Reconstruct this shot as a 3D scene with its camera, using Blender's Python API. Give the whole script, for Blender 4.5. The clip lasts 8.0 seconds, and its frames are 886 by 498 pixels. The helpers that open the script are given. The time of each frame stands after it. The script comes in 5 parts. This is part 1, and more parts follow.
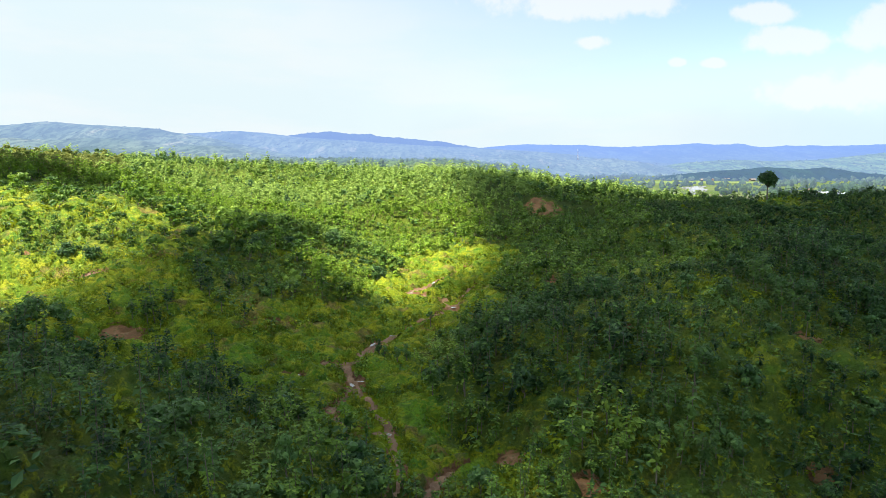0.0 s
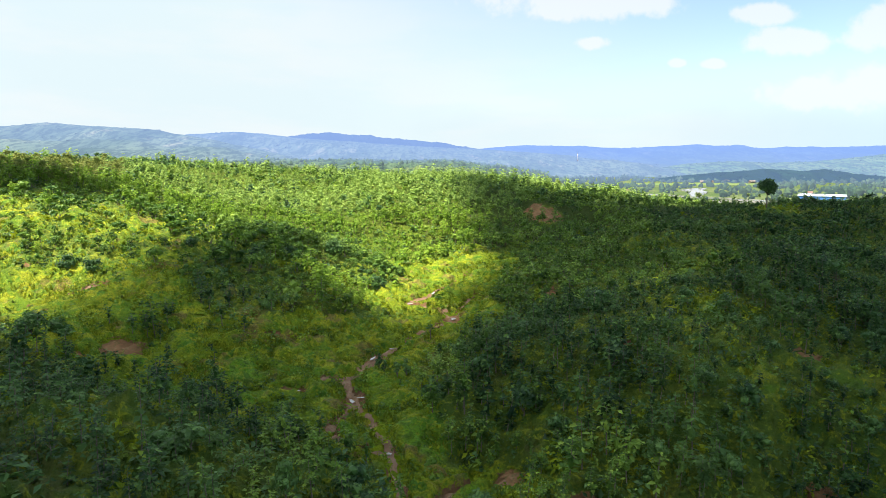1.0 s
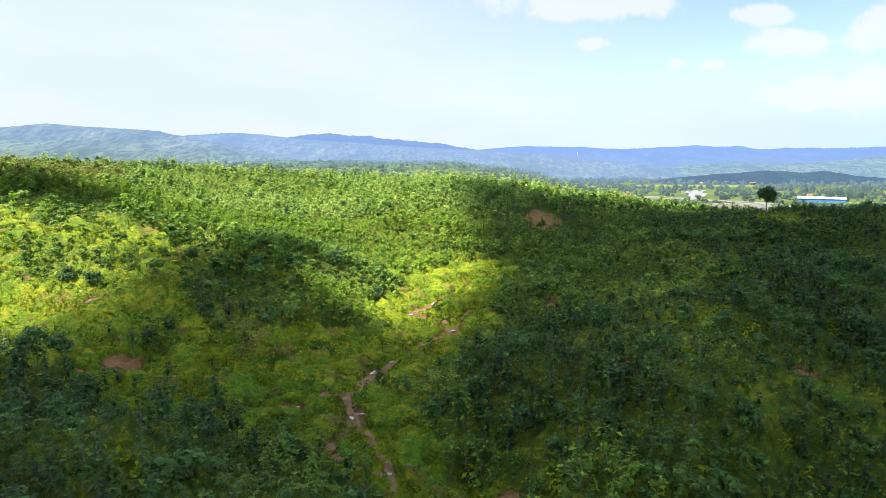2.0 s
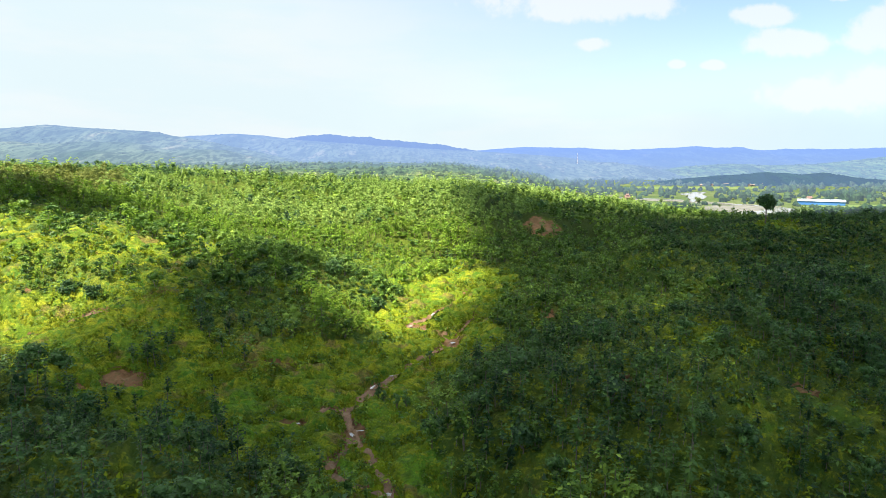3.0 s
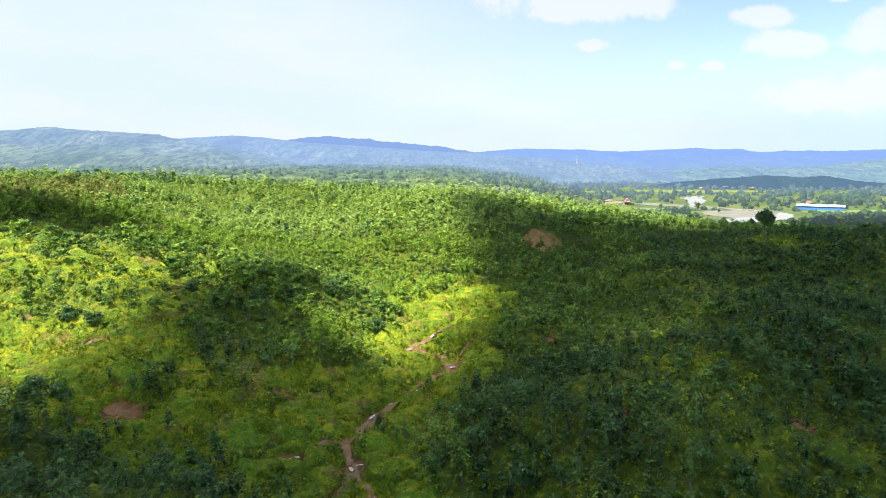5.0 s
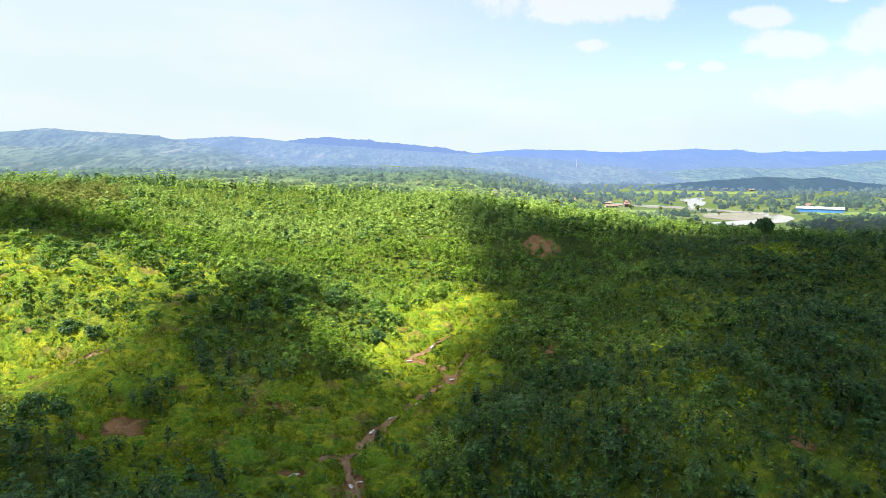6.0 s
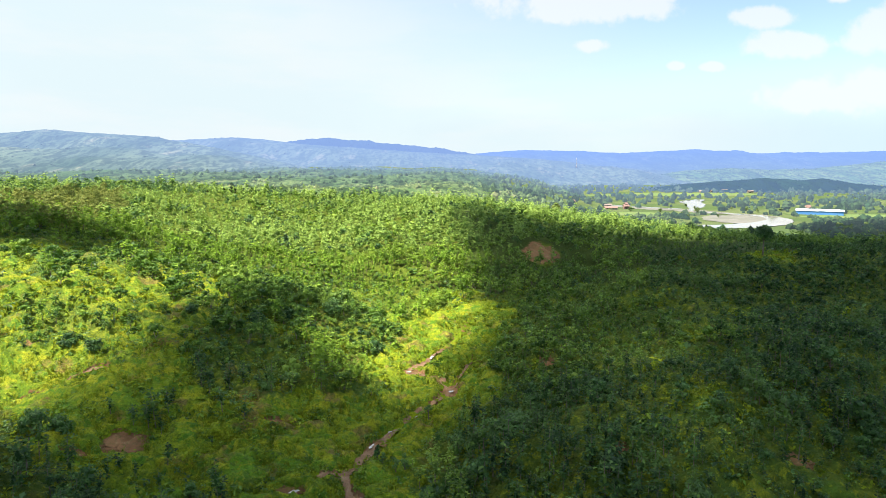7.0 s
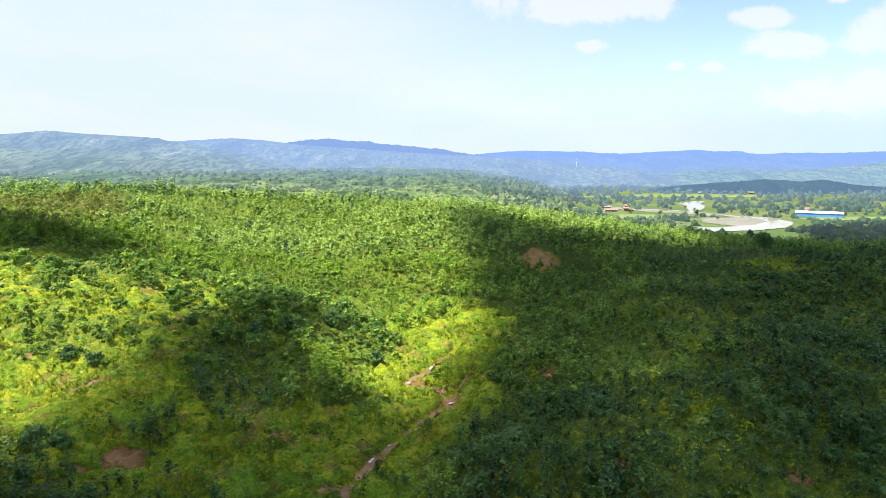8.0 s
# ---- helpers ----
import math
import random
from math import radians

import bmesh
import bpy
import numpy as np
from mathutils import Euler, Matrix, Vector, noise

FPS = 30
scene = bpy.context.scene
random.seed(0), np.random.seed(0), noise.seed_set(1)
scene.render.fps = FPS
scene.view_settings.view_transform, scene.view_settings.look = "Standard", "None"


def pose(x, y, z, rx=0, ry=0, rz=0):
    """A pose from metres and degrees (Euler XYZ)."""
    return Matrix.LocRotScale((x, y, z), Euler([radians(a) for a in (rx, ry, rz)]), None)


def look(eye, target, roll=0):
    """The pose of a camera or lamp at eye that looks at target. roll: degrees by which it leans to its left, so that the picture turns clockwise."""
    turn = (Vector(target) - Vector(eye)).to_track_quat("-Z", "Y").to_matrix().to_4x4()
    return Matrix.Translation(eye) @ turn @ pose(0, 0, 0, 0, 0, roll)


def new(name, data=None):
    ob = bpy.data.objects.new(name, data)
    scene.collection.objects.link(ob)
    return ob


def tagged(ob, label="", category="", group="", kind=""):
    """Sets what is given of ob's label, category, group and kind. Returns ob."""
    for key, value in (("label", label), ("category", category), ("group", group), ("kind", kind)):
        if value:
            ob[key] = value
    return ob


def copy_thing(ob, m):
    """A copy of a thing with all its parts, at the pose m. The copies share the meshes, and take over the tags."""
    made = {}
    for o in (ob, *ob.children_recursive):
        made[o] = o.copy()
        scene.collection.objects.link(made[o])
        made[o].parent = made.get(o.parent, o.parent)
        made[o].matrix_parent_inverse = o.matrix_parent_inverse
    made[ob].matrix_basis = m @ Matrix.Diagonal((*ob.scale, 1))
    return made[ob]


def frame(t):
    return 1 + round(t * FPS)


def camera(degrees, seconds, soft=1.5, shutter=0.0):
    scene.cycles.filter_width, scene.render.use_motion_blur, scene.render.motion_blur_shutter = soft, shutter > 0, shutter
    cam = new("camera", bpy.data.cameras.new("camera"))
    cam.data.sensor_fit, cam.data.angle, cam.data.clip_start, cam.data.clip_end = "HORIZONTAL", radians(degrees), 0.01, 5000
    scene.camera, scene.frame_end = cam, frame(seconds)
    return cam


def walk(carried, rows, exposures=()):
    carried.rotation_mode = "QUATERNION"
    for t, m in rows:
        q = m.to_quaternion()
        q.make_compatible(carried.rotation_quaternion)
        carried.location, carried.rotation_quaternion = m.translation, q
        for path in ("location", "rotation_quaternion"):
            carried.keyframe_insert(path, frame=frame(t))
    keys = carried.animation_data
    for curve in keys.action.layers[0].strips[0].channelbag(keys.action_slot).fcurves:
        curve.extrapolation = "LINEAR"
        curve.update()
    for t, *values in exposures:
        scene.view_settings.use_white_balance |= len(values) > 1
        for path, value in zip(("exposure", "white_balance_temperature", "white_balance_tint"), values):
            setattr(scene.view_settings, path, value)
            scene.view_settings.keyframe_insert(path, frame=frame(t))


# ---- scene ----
# The camera: a drone that climbs about twenty metres, almost straight up, looking slightly down along a valley.
cam = camera(70.0, 8.0, soft=0.8)
PATH = []
for step in range(17):
    u = step / 16
    eye = Vector((-0.205 * u + 0.315 * u * u, 1.489 * u - 0.228 * u * u,
                  36 + 20 * (u - 0.044 * (u - u * u) - 0.049 * (u - u * u) * (1 - 2 * u))))
    yaw, pitch, lean = -0.0025 * u, -0.1428 + 0.00635 * u - 0.0017 * u * u, -0.00676 * u + 0.00428 * u * u
    way = Vector((-math.sin(yaw) * math.cos(pitch), math.cos(yaw) * math.cos(pitch), math.sin(pitch)))
    PATH.append((8 * u, look(eye, eye + 100 * way, -math.degrees(lean))))
walk(cam, PATH, exposures=[(0.0, 1.95), (8.0, 1.95)])

# ---- light: a high sun, to the left, between fair-weather clouds ----
SUN = Vector((-0.46, -0.14, 0.86)).normalized()
sun = new("sun", bpy.data.lights.new("sun", "SUN"))
sun.data.energy, sun.data.angle, sun.data.color = 4.9, radians(0.75), (1.0, 0.93, 0.78)
sun.matrix_world = look(SUN * 400, (0, 0, 0))


class Net:
    """A short way to write node trees."""

    def __init__(self, tree):
        self.tree = tree
        tree.nodes.clear()

    def node(self, kind, **values):
        n = self.tree.nodes.new(kind)
        for key, value in values.items():
            self.put(n.inputs[key], value)
        return n

    def put(self, socket, value):
        if isinstance(value, bpy.types.NodeSocket):
            self.tree.links.new(value, socket)
        else:
            socket.default_value = value

    def math(self, op, a, b=0.0, c=0.0):
        n = self.tree.nodes.new("ShaderNodeMath")
        n.operation = op
        for socket, value in zip(n.inputs, (a, b, c)):
            self.put(socket, value)
        return n.outputs[0]

    def mix(self, f, a, b):
        n = self.tree.nodes.new("ShaderNodeMix")
        n.data_type = "RGBA"
        for socket, value in zip((n.inputs[0], n.inputs[6], n.inputs[7]), (f, a, b)):
            self.put(socket, (*value, 1.0) if isinstance(value, tuple) and len(value) == 3 else value)
        return n.outputs[2]

    def noise(self, at, scale, detail=3.0, rough=0.55):
        n = self.node("ShaderNodeTexNoise", Scale=scale, Detail=detail, Roughness=rough)
        self.put(n.inputs["Vector"], at)
        return n.outputs["Fac"]

    def ramp(self, value, low, high):
        n = self.tree.nodes.new("ShaderNodeMapRange")
        n.interpolation_type = "SMOOTHSTEP"
        self.put(n.inputs[0], value)
        n.inputs[1].default_value, n.inputs[2].default_value = low, high
        return n.outputs[0]


# the sky: clear blue behind a bright veil, with small heaps of white cloud
world = bpy.data.worlds.new("sky")
scene.world = world
world.use_nodes = True
W = Net(world.node_tree)
sky = W.node("ShaderNodeTexSky")
sky.sky_type, sky.sun_disc = "NISHITA", False
sky.sun_elevation, sky.sun_rotation = math.asin(SUN.z), math.atan2(SUN.x, SUN.y)
sky.air_density, sky.dust_density, sky.altitude = 1.0, 0.6, 100.0
toward = W.node("ShaderNodeTexCoord").outputs["Generated"]
parts = W.node("ShaderNodeSeparateXYZ", Vector=toward)
ahead = W.math("MAXIMUM", parts.outputs[1], 0.05)
across, above = W.math("DIVIDE", parts.outputs[0], ahead), W.math("DIVIDE", parts.outputs[2], ahead)
ragged = W.math("SUBTRACT", W.noise(toward, 22.0, 6.0), 0.5)
HEAPS = ((0.24, 0.256, 0.125, 0.026), (0.51, 0.24, 0.045, 0.016), (0.545, 0.197, 0.06, 0.022), (0.62, 0.268, 0.024, 0.012),
         (0.69, 0.222, 0.055, 0.032), (0.432, 0.166, 0.022, 0.008), (0.38, 0.167, 0.014, 0.007), (0.24, 0.196, 0.025, 0.01), (0.6, 0.118, 0.1, 0.026), (0.7, 0.135, 0.08, 0.03))
heaps = 0.0
for a, e, wide, high in HEAPS:
    dx = W.math("DIVIDE", W.math("SUBTRACT", across, a - 0.018), wide)
    dz = W.math("DIVIDE", W.math("SUBTRACT", above, e - 0.022), high)
    far = W.math("SQRT", W.math("ADD", W.math("MULTIPLY", dx, dx), W.math("MULTIPLY", dz, dz)))
    one = W.ramp(W.math("ADD", far, W.math("MULTIPLY", ragged, 2.4)), 1.25, 0.7)
    heaps = W.math("MAXIMUM", heaps, one)
veil = W.math("MULTIPLY", W.ramp(W.math("ADD", across, W.math("MULTIPLY", above, 0.8)), 0.75, -0.1),
              W.ramp(parts.outputs[2], 0.75, 0.1))
veil = W.math("MAXIMUM", veil, W.ramp(above, 0.2, 0.04))
veil = W.math("MULTIPLY", veil, W.math("ADD", 0.75, W.math("MULTIPLY", W.noise(toward, 3.0, 5.0), 0.45)))
veil = W.math("MINIMUM", veil, 1.0)
blue = W.node("ShaderNodeVectorMath")
blue.operation = "SCALE"
W.put(blue.inputs[0], sky.outputs[0])
blue.inputs["Scale"].default_value = 0.0583
wisps = W.node("ShaderNodeMapping")
W.put(wisps.inputs["Vector"], toward)
wisps.inputs["Scale"].default_value = (2.0, 2.0, 9.0)
milky = W.mix(W.ramp(W.noise(wisps.outputs[0], 1.6, 6.0), 0.42, 0.66), (0.209, 0.245, 0.257), (0.226, 0.249, 0.257))
milky = W.mix(W.ramp(across, 0.1, 0.75), milky, (0.187, 0.237, 0.259))
tone = W.mix(veil, blue.outputs[0], milky)
broken = W.math("MULTIPLY", W.ramp(parts.outputs[2], 0.3, 0.8), W.ramp(W.noise(toward, 2.2, 6.0), 0.3, 0.6))
tone = W.mix(broken, tone, (0.327, 0.373, 0.448))
tone = W.mix(W.math("MULTIPLY", heaps, 0.75), tone, (0.249, 0.258, 0.261))
ground_half = W.mix(W.ramp(parts.outputs[2], -0.03, -0.005), (0.052, 0.065, 0.052), tone)
out = W.node("ShaderNodeBackground", Color=ground_half, Strength=1.0)
W.tree.links.new(out.outputs[0], W.node("ShaderNodeOutputWorld").inputs[0])


# ---- materials ----
def material(name):
    m = bpy.data.materials.new(name)
    m.use_nodes = True
    n = Net(m.node_tree)
    place = n.node("ShaderNodeNewGeometry").outputs["Position"]
    return m, n, place


def finish(n, shader, height=None, strength=0.4, distance=0.1, bsdf=None):
    if height is not None:
        b = n.node("ShaderNodeBump", Strength=strength, Distance=distance, Height=height)
        n.tree.links.new(b.outputs[0], bsdf.inputs["Normal"])
    n.tree.links.new(shader, n.node("ShaderNodeOutputMaterial").inputs[0])


def leaves(name, dark, mid, light, thin=0.35, gloss=0.45, shine=0.14):
    """Foliage: every leaf its own tone, drifting from tree to tree, with light shining through."""
    m, n, place = material(name)
    own = n.node("ShaderNodeNewGeometry").outputs["Random Per Island"]
    drift = n.ramp(n.noise(place, 0.28, 2.0), 0.36, 0.64)
    tone = n.mix(n.ramp(n.math("ADD", n.math("MULTIPLY", own, 0.42), n.math("MULTIPLY", drift, 0.58)), 0.15, 0.85), dark, mid)
    tone = n.mix(n.math("MULTIPLY", n.math("POWER", own, 5.0), 0.85), tone, light)
    tone = n.mix(n.math("MULTIPLY", n.ramp(n.noise(place, 0.05, 4.0), 0.5, 0.68), 0.45), tone, light)
    tone = n.mix(n.math("MULTIPLY", n.ramp(n.noise(place, 0.08, 3.0), 0.56, 0.7), 0.5), tone, dark)
    p = n.node("ShaderNodeBsdfPrincipled", Roughness=gloss)
    n.put(p.inputs["Base Color"], tone)
    p.inputs["Specular IOR Level"].default_value = shine
    t = n.node("ShaderNodeBsdfTranslucent")
    n.put(t.inputs[0], n.mix(0.5, tone, light))
    s = n.node("ShaderNodeMixShader", Fac=thin)
    n.tree.links.new(p.outputs[0], s.inputs[1])
    n.tree.links.new(t.outputs[0], s.inputs[2])
    finish(n, s.outputs[0])
    return m


def mottled(name, tones, scales, rough=0.9, bump=0.5, distance=0.15):
    """Earth, grass, bark: four tones mixed by noise at three scales, with relief."""
    m, n, place = material(name)
    c = n.mix(n.ramp(n.noise(place, scales[0], 4.0), 0.35, 0.65), tones[0], tones[1])
    c = n.mix(n.ramp(n.noise(place, scales[1], 5.0), 0.5, 0.72), c, tones[2])
    fine = n.noise(place, scales[2], 6.0, 0.7)
    c = n.mix(n.ramp(fine, 0.45, 0.75), c, tones[3])
    p = n.node("ShaderNodeBsdfPrincipled", Roughness=rough)
    p.inputs["Specular IOR Level"].default_value = 0.06
    n.put(p.inputs["Base Color"], c)
    finish(n, p.outputs[0], fine, bump, distance, p)
    return m


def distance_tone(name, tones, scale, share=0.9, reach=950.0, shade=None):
    """Wooded distance: patchwork slopes with haze painted in as blue emission, thicker with distance."""
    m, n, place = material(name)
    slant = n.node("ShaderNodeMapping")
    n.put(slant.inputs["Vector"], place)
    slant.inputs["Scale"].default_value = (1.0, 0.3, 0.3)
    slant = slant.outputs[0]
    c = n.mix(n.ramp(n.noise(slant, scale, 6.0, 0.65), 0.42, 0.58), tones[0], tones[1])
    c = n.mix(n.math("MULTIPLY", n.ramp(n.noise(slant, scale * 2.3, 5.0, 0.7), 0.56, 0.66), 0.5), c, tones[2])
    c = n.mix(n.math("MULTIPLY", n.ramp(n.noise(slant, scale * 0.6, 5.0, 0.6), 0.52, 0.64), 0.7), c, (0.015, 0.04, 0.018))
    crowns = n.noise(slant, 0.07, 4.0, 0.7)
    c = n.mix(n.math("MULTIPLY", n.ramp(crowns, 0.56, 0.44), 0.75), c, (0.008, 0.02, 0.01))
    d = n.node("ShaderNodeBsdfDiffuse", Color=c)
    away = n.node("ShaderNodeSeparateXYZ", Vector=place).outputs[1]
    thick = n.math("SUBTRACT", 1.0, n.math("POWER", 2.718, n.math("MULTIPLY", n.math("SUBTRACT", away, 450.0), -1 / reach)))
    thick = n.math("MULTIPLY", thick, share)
    # Haze colour, emitted by the surface itself
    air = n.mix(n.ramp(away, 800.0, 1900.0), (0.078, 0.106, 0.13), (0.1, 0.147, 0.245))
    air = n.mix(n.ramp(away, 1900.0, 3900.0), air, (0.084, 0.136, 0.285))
    # Darker emission for slopes painted as if in cloud shade
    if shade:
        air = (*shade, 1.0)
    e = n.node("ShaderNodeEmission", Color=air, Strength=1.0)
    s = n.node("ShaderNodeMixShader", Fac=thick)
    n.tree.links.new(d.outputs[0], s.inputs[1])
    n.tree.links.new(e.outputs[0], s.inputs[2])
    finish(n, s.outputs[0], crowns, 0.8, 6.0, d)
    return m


def plain(name, colour, rough=0.6, wear=0.15, scale=0.6, metal=0.0):
    m, n, place = material(name)
    stain = n.math("MULTIPLY", n.ramp(n.noise(place, scale, 5.0), 0.4, 0.75), wear)
    p = n.node("ShaderNodeBsdfPrincipled", Roughness=rough, Metallic=metal)
    n.put(p.inputs["Base Color"], n.mix(stain, colour, (0.12, 0.1, 0.08)))
    finish(n, p.outputs[0])
    return m


TEAK = leaves("teak_leaf", (0.019, 0.054, 0.012), (0.085, 0.172, 0.024), (0.25, 0.36, 0.05), 0.3, 0.5, 0.14)
# Darker copy of the teak leaf: shade painted into its colour.
SHADED_TEAK = leaves("shaded_teak_leaf", (0.008, 0.027, 0.012), (0.036, 0.09, 0.024), (0.14, 0.24, 0.045), 0.28, 0.5, 0.14)
# Brighter copy of the teak leaf: sunlight painted into its colour.
SUNLIT_TEAK = leaves("sunlit_teak_leaf", (0.06, 0.13, 0.015), (0.155, 0.262, 0.024), (0.25, 0.36, 0.042), 0.32, 0.65, 0.08)
# Paler, bluer copy of the teak leaf: distance haze mixed into its colour.
HAZED_TEAK = leaves("hazed_teak_leaf", (0.115, 0.19, 0.045), (0.215, 0.315, 0.066), (0.29, 0.39, 0.095), 0.32, 0.7, 0.05)
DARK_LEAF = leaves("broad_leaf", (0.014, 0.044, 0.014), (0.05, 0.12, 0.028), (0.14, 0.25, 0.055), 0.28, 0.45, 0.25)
GREEN_LEAF = leaves("green_leaf", (0.024, 0.066, 0.01), (0.1, 0.195, 0.017), (0.25, 0.34, 0.035), 0.3, 0.5, 0.2)
MEADOW_LEAF = leaves("meadow_tree_leaf", (0.016, 0.05, 0.01), (0.06, 0.135, 0.016), (0.17, 0.27, 0.03), 0.3, 0.5, 0.16)
SHRUB = leaves("shrub_leaf", (0.085, 0.145, 0.006), (0.17, 0.24, 0.009), (0.29, 0.33, 0.016), 0.35, 0.65)
BLADE = leaves("grass_blade", (0.065, 0.11, 0.006), (0.14, 0.18, 0.008), (0.24, 0.245, 0.018), 0.35, 0.7)
PALE_LEAF = leaves("pale_leaf", (0.1, 0.13, 0.03), (0.17, 0.2, 0.045), (0.26, 0.28, 0.07), 0.3, 0.75)
FAR_LEAF = leaves("far_leaf", (0.045, 0.08, 0.03), (0.09, 0.13, 0.045), (0.17, 0.2, 0.07), 0.15, 0.85)
BARK = mottled("bark", ((0.13, 0.105, 0.075), (0.17, 0.145, 0.11), (0.09, 0.075, 0.05), (0.22, 0.19, 0.15)), (0.8, 4.0, 25.0))
GRASS, n, at = material("grass_and_litter_shade")
tone = n.mix(n.ramp(n.noise(at, 0.035, 4.0), 0.35, 0.65), (0.135, 0.175, 0.005), (0.09, 0.135, 0.006))
tone = n.mix(n.ramp(n.noise(at, 0.15, 5.0), 0.52, 0.7), tone, (0.165, 0.15, 0.012))
tone = n.mix(n.ramp(n.noise(at, 0.07, 5.0), 0.6, 0.7), tone, (0.14, 0.09, 0.035))
# Farmland tone of the far plain, greyed partly to stand in for haze
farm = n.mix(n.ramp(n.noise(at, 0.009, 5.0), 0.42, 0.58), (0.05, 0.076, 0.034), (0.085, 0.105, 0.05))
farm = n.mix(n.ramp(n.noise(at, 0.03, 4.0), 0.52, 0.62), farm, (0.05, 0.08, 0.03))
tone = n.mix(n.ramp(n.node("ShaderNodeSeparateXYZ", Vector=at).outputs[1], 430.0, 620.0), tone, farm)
# Under trees: leaf litter and painted shade in one darker colour
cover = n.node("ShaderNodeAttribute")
cover.attribute_name = "litter_shade"
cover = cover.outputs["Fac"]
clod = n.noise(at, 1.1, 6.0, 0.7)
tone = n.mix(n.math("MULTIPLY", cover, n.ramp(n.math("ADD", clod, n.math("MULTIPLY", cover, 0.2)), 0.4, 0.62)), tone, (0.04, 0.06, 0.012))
tone = n.mix(n.ramp(clod, 0.5, 0.72), tone, (0.035, 0.06, 0.005))
soil = n.node("ShaderNodeAttribute")
soil.attribute_name = "soil"
worn = n.ramp(n.math("ADD", soil.outputs["Fac"], n.math("MULTIPLY", n.math("SUBTRACT", n.noise(at, 0.9, 5.0, 0.7), 0.5), 1.6)), 0.4, 0.62)
tone = n.mix(worn, tone, n.mix(n.ramp(n.noise(at, 0.5, 4.0), 0.4, 0.6), (0.2, 0.105, 0.05), (0.14, 0.078, 0.035)))
p = n.node("ShaderNodeBsdfPrincipled", Roughness=0.95)
p.inputs["Specular IOR Level"].default_value = 0.05
n.put(p.inputs["Base Color"], tone)
finish(n, p.outputs[0], clod, 1.0, 0.6, p)
EARTH = mottled("red_earth", ((0.2, 0.108, 0.052), (0.145, 0.08, 0.038), (0.22, 0.135, 0.075), (0.08, 0.08, 0.018)), (0.25, 0.9, 2.0))
MUD = mottled("wet_mud", ((0.21, 0.128, 0.072), (0.16, 0.095, 0.052), (0.25, 0.165, 0.105), (0.11, 0.07, 0.036)), (0.3, 1.2, 5.0), 0.6)
BRUSH, n, at = material("brush_leaves")
tone = n.mix(n.ramp(n.noise(at, 0.09, 4.0), 0.38, 0.62), (0.105, 0.185, 0.006), (0.178, 0.232, 0.006))
tone = n.mix(n.ramp(n.noise(at, 0.3, 3.0), 0.5, 0.62), tone, (0.265, 0.285, 0.009))
tone = n.mix(n.ramp(n.noise(at, 0.42, 3.0), 0.54, 0.64), tone, (0.075, 0.17, 0.009))
tone = n.mix(n.math("MULTIPLY", n.ramp(n.noise(at, 0.17, 5.0), 0.56, 0.66), 0.85), tone, (0.177, 0.12, 0.035))
# Brush beneath trees is darkened in colour too, as shade
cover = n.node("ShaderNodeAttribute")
cover.attribute_name = "litter_shade"
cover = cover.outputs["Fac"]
fresh = n.math("MULTIPLY", n.ramp(n.noise(at, 0.13, 3.0), 0.52, 0.62), n.ramp(n.node("ShaderNodeSeparateXYZ", Vector=at).outputs[1], 112.0, 92.0))
tone = n.mix(n.math("MULTIPLY", fresh, 0.7), tone, (0.1, 0.24, 0.012))
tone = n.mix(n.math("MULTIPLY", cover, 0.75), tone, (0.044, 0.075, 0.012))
blades = n.noise(at, 3.2, 5.0, 0.75)
sprays = n.noise(at, 1.0, 3.0, 0.6)
tone = n.mix(n.math("MULTIPLY", n.ramp(sprays, 0.52, 0.66), 0.6), tone, (0.275, 0.3, 0.011))
tone = n.mix(n.math("MULTIPLY", n.ramp(sprays, 0.46, 0.34), 0.55), tone, (0.036, 0.072, 0.006))
tone = n.mix(n.math("MULTIPLY", n.ramp(blades, 0.54, 0.4), 0.5), tone, (0.04, 0.078, 0.006))
soil = n.node("ShaderNodeAttribute")
soil.attribute_name = "soil"
worn = n.ramp(n.math("ADD", soil.outputs["Fac"], n.math("MULTIPLY", n.math("SUBTRACT", n.noise(at, 0.9, 5.0, 0.7), 0.5), 1.6)), 0.4, 0.62)
tone = n.mix(worn, tone, n.mix(n.ramp(n.noise(at, 0.5, 4.0), 0.4, 0.6), (0.2, 0.105, 0.05), (0.14, 0.078, 0.035)))
p = n.node("ShaderNodeBsdfPrincipled", Roughness=0.8)
p.inputs["Specular IOR Level"].default_value = 0.15
n.put(p.inputs["Base Color"], tone)
finish(n, p.outputs[0], n.math("ADD", blades, sprays), 1.0, 0.6, p)
SAND = mottled("river_sand", ((0.125, 0.122, 0.114), (0.1, 0.099, 0.09), (0.155, 0.15, 0.14), (0.075, 0.09, 0.05)), (0.02, 0.06, 0.3))
FIELD = mottled("field_crop", ((0.09, 0.135, 0.045), (0.08, 0.115, 0.042), (0.13, 0.14, 0.06), (0.07, 0.1, 0.04)), (0.008, 0.03, 0.3), bump=0.2)
POOL, n, at = material("milky_water")
p = n.node("ShaderNodeBsdfPrincipled", Roughness=0.08)
n.put(p.inputs["Base Color"], n.mix(n.ramp(n.noise(at, 1.4, 4.0), 0.42, 0.6), (0.5, 0.49, 0.46), (0.3, 0.27, 0.22)))
finish(n, p.outputs[0], n.noise(at, 3.0, 3.0), 0.1, 0.03, p)
WATER, n, at = material("water")
p = n.node("ShaderNodeBsdfPrincipled", Roughness=0.12)
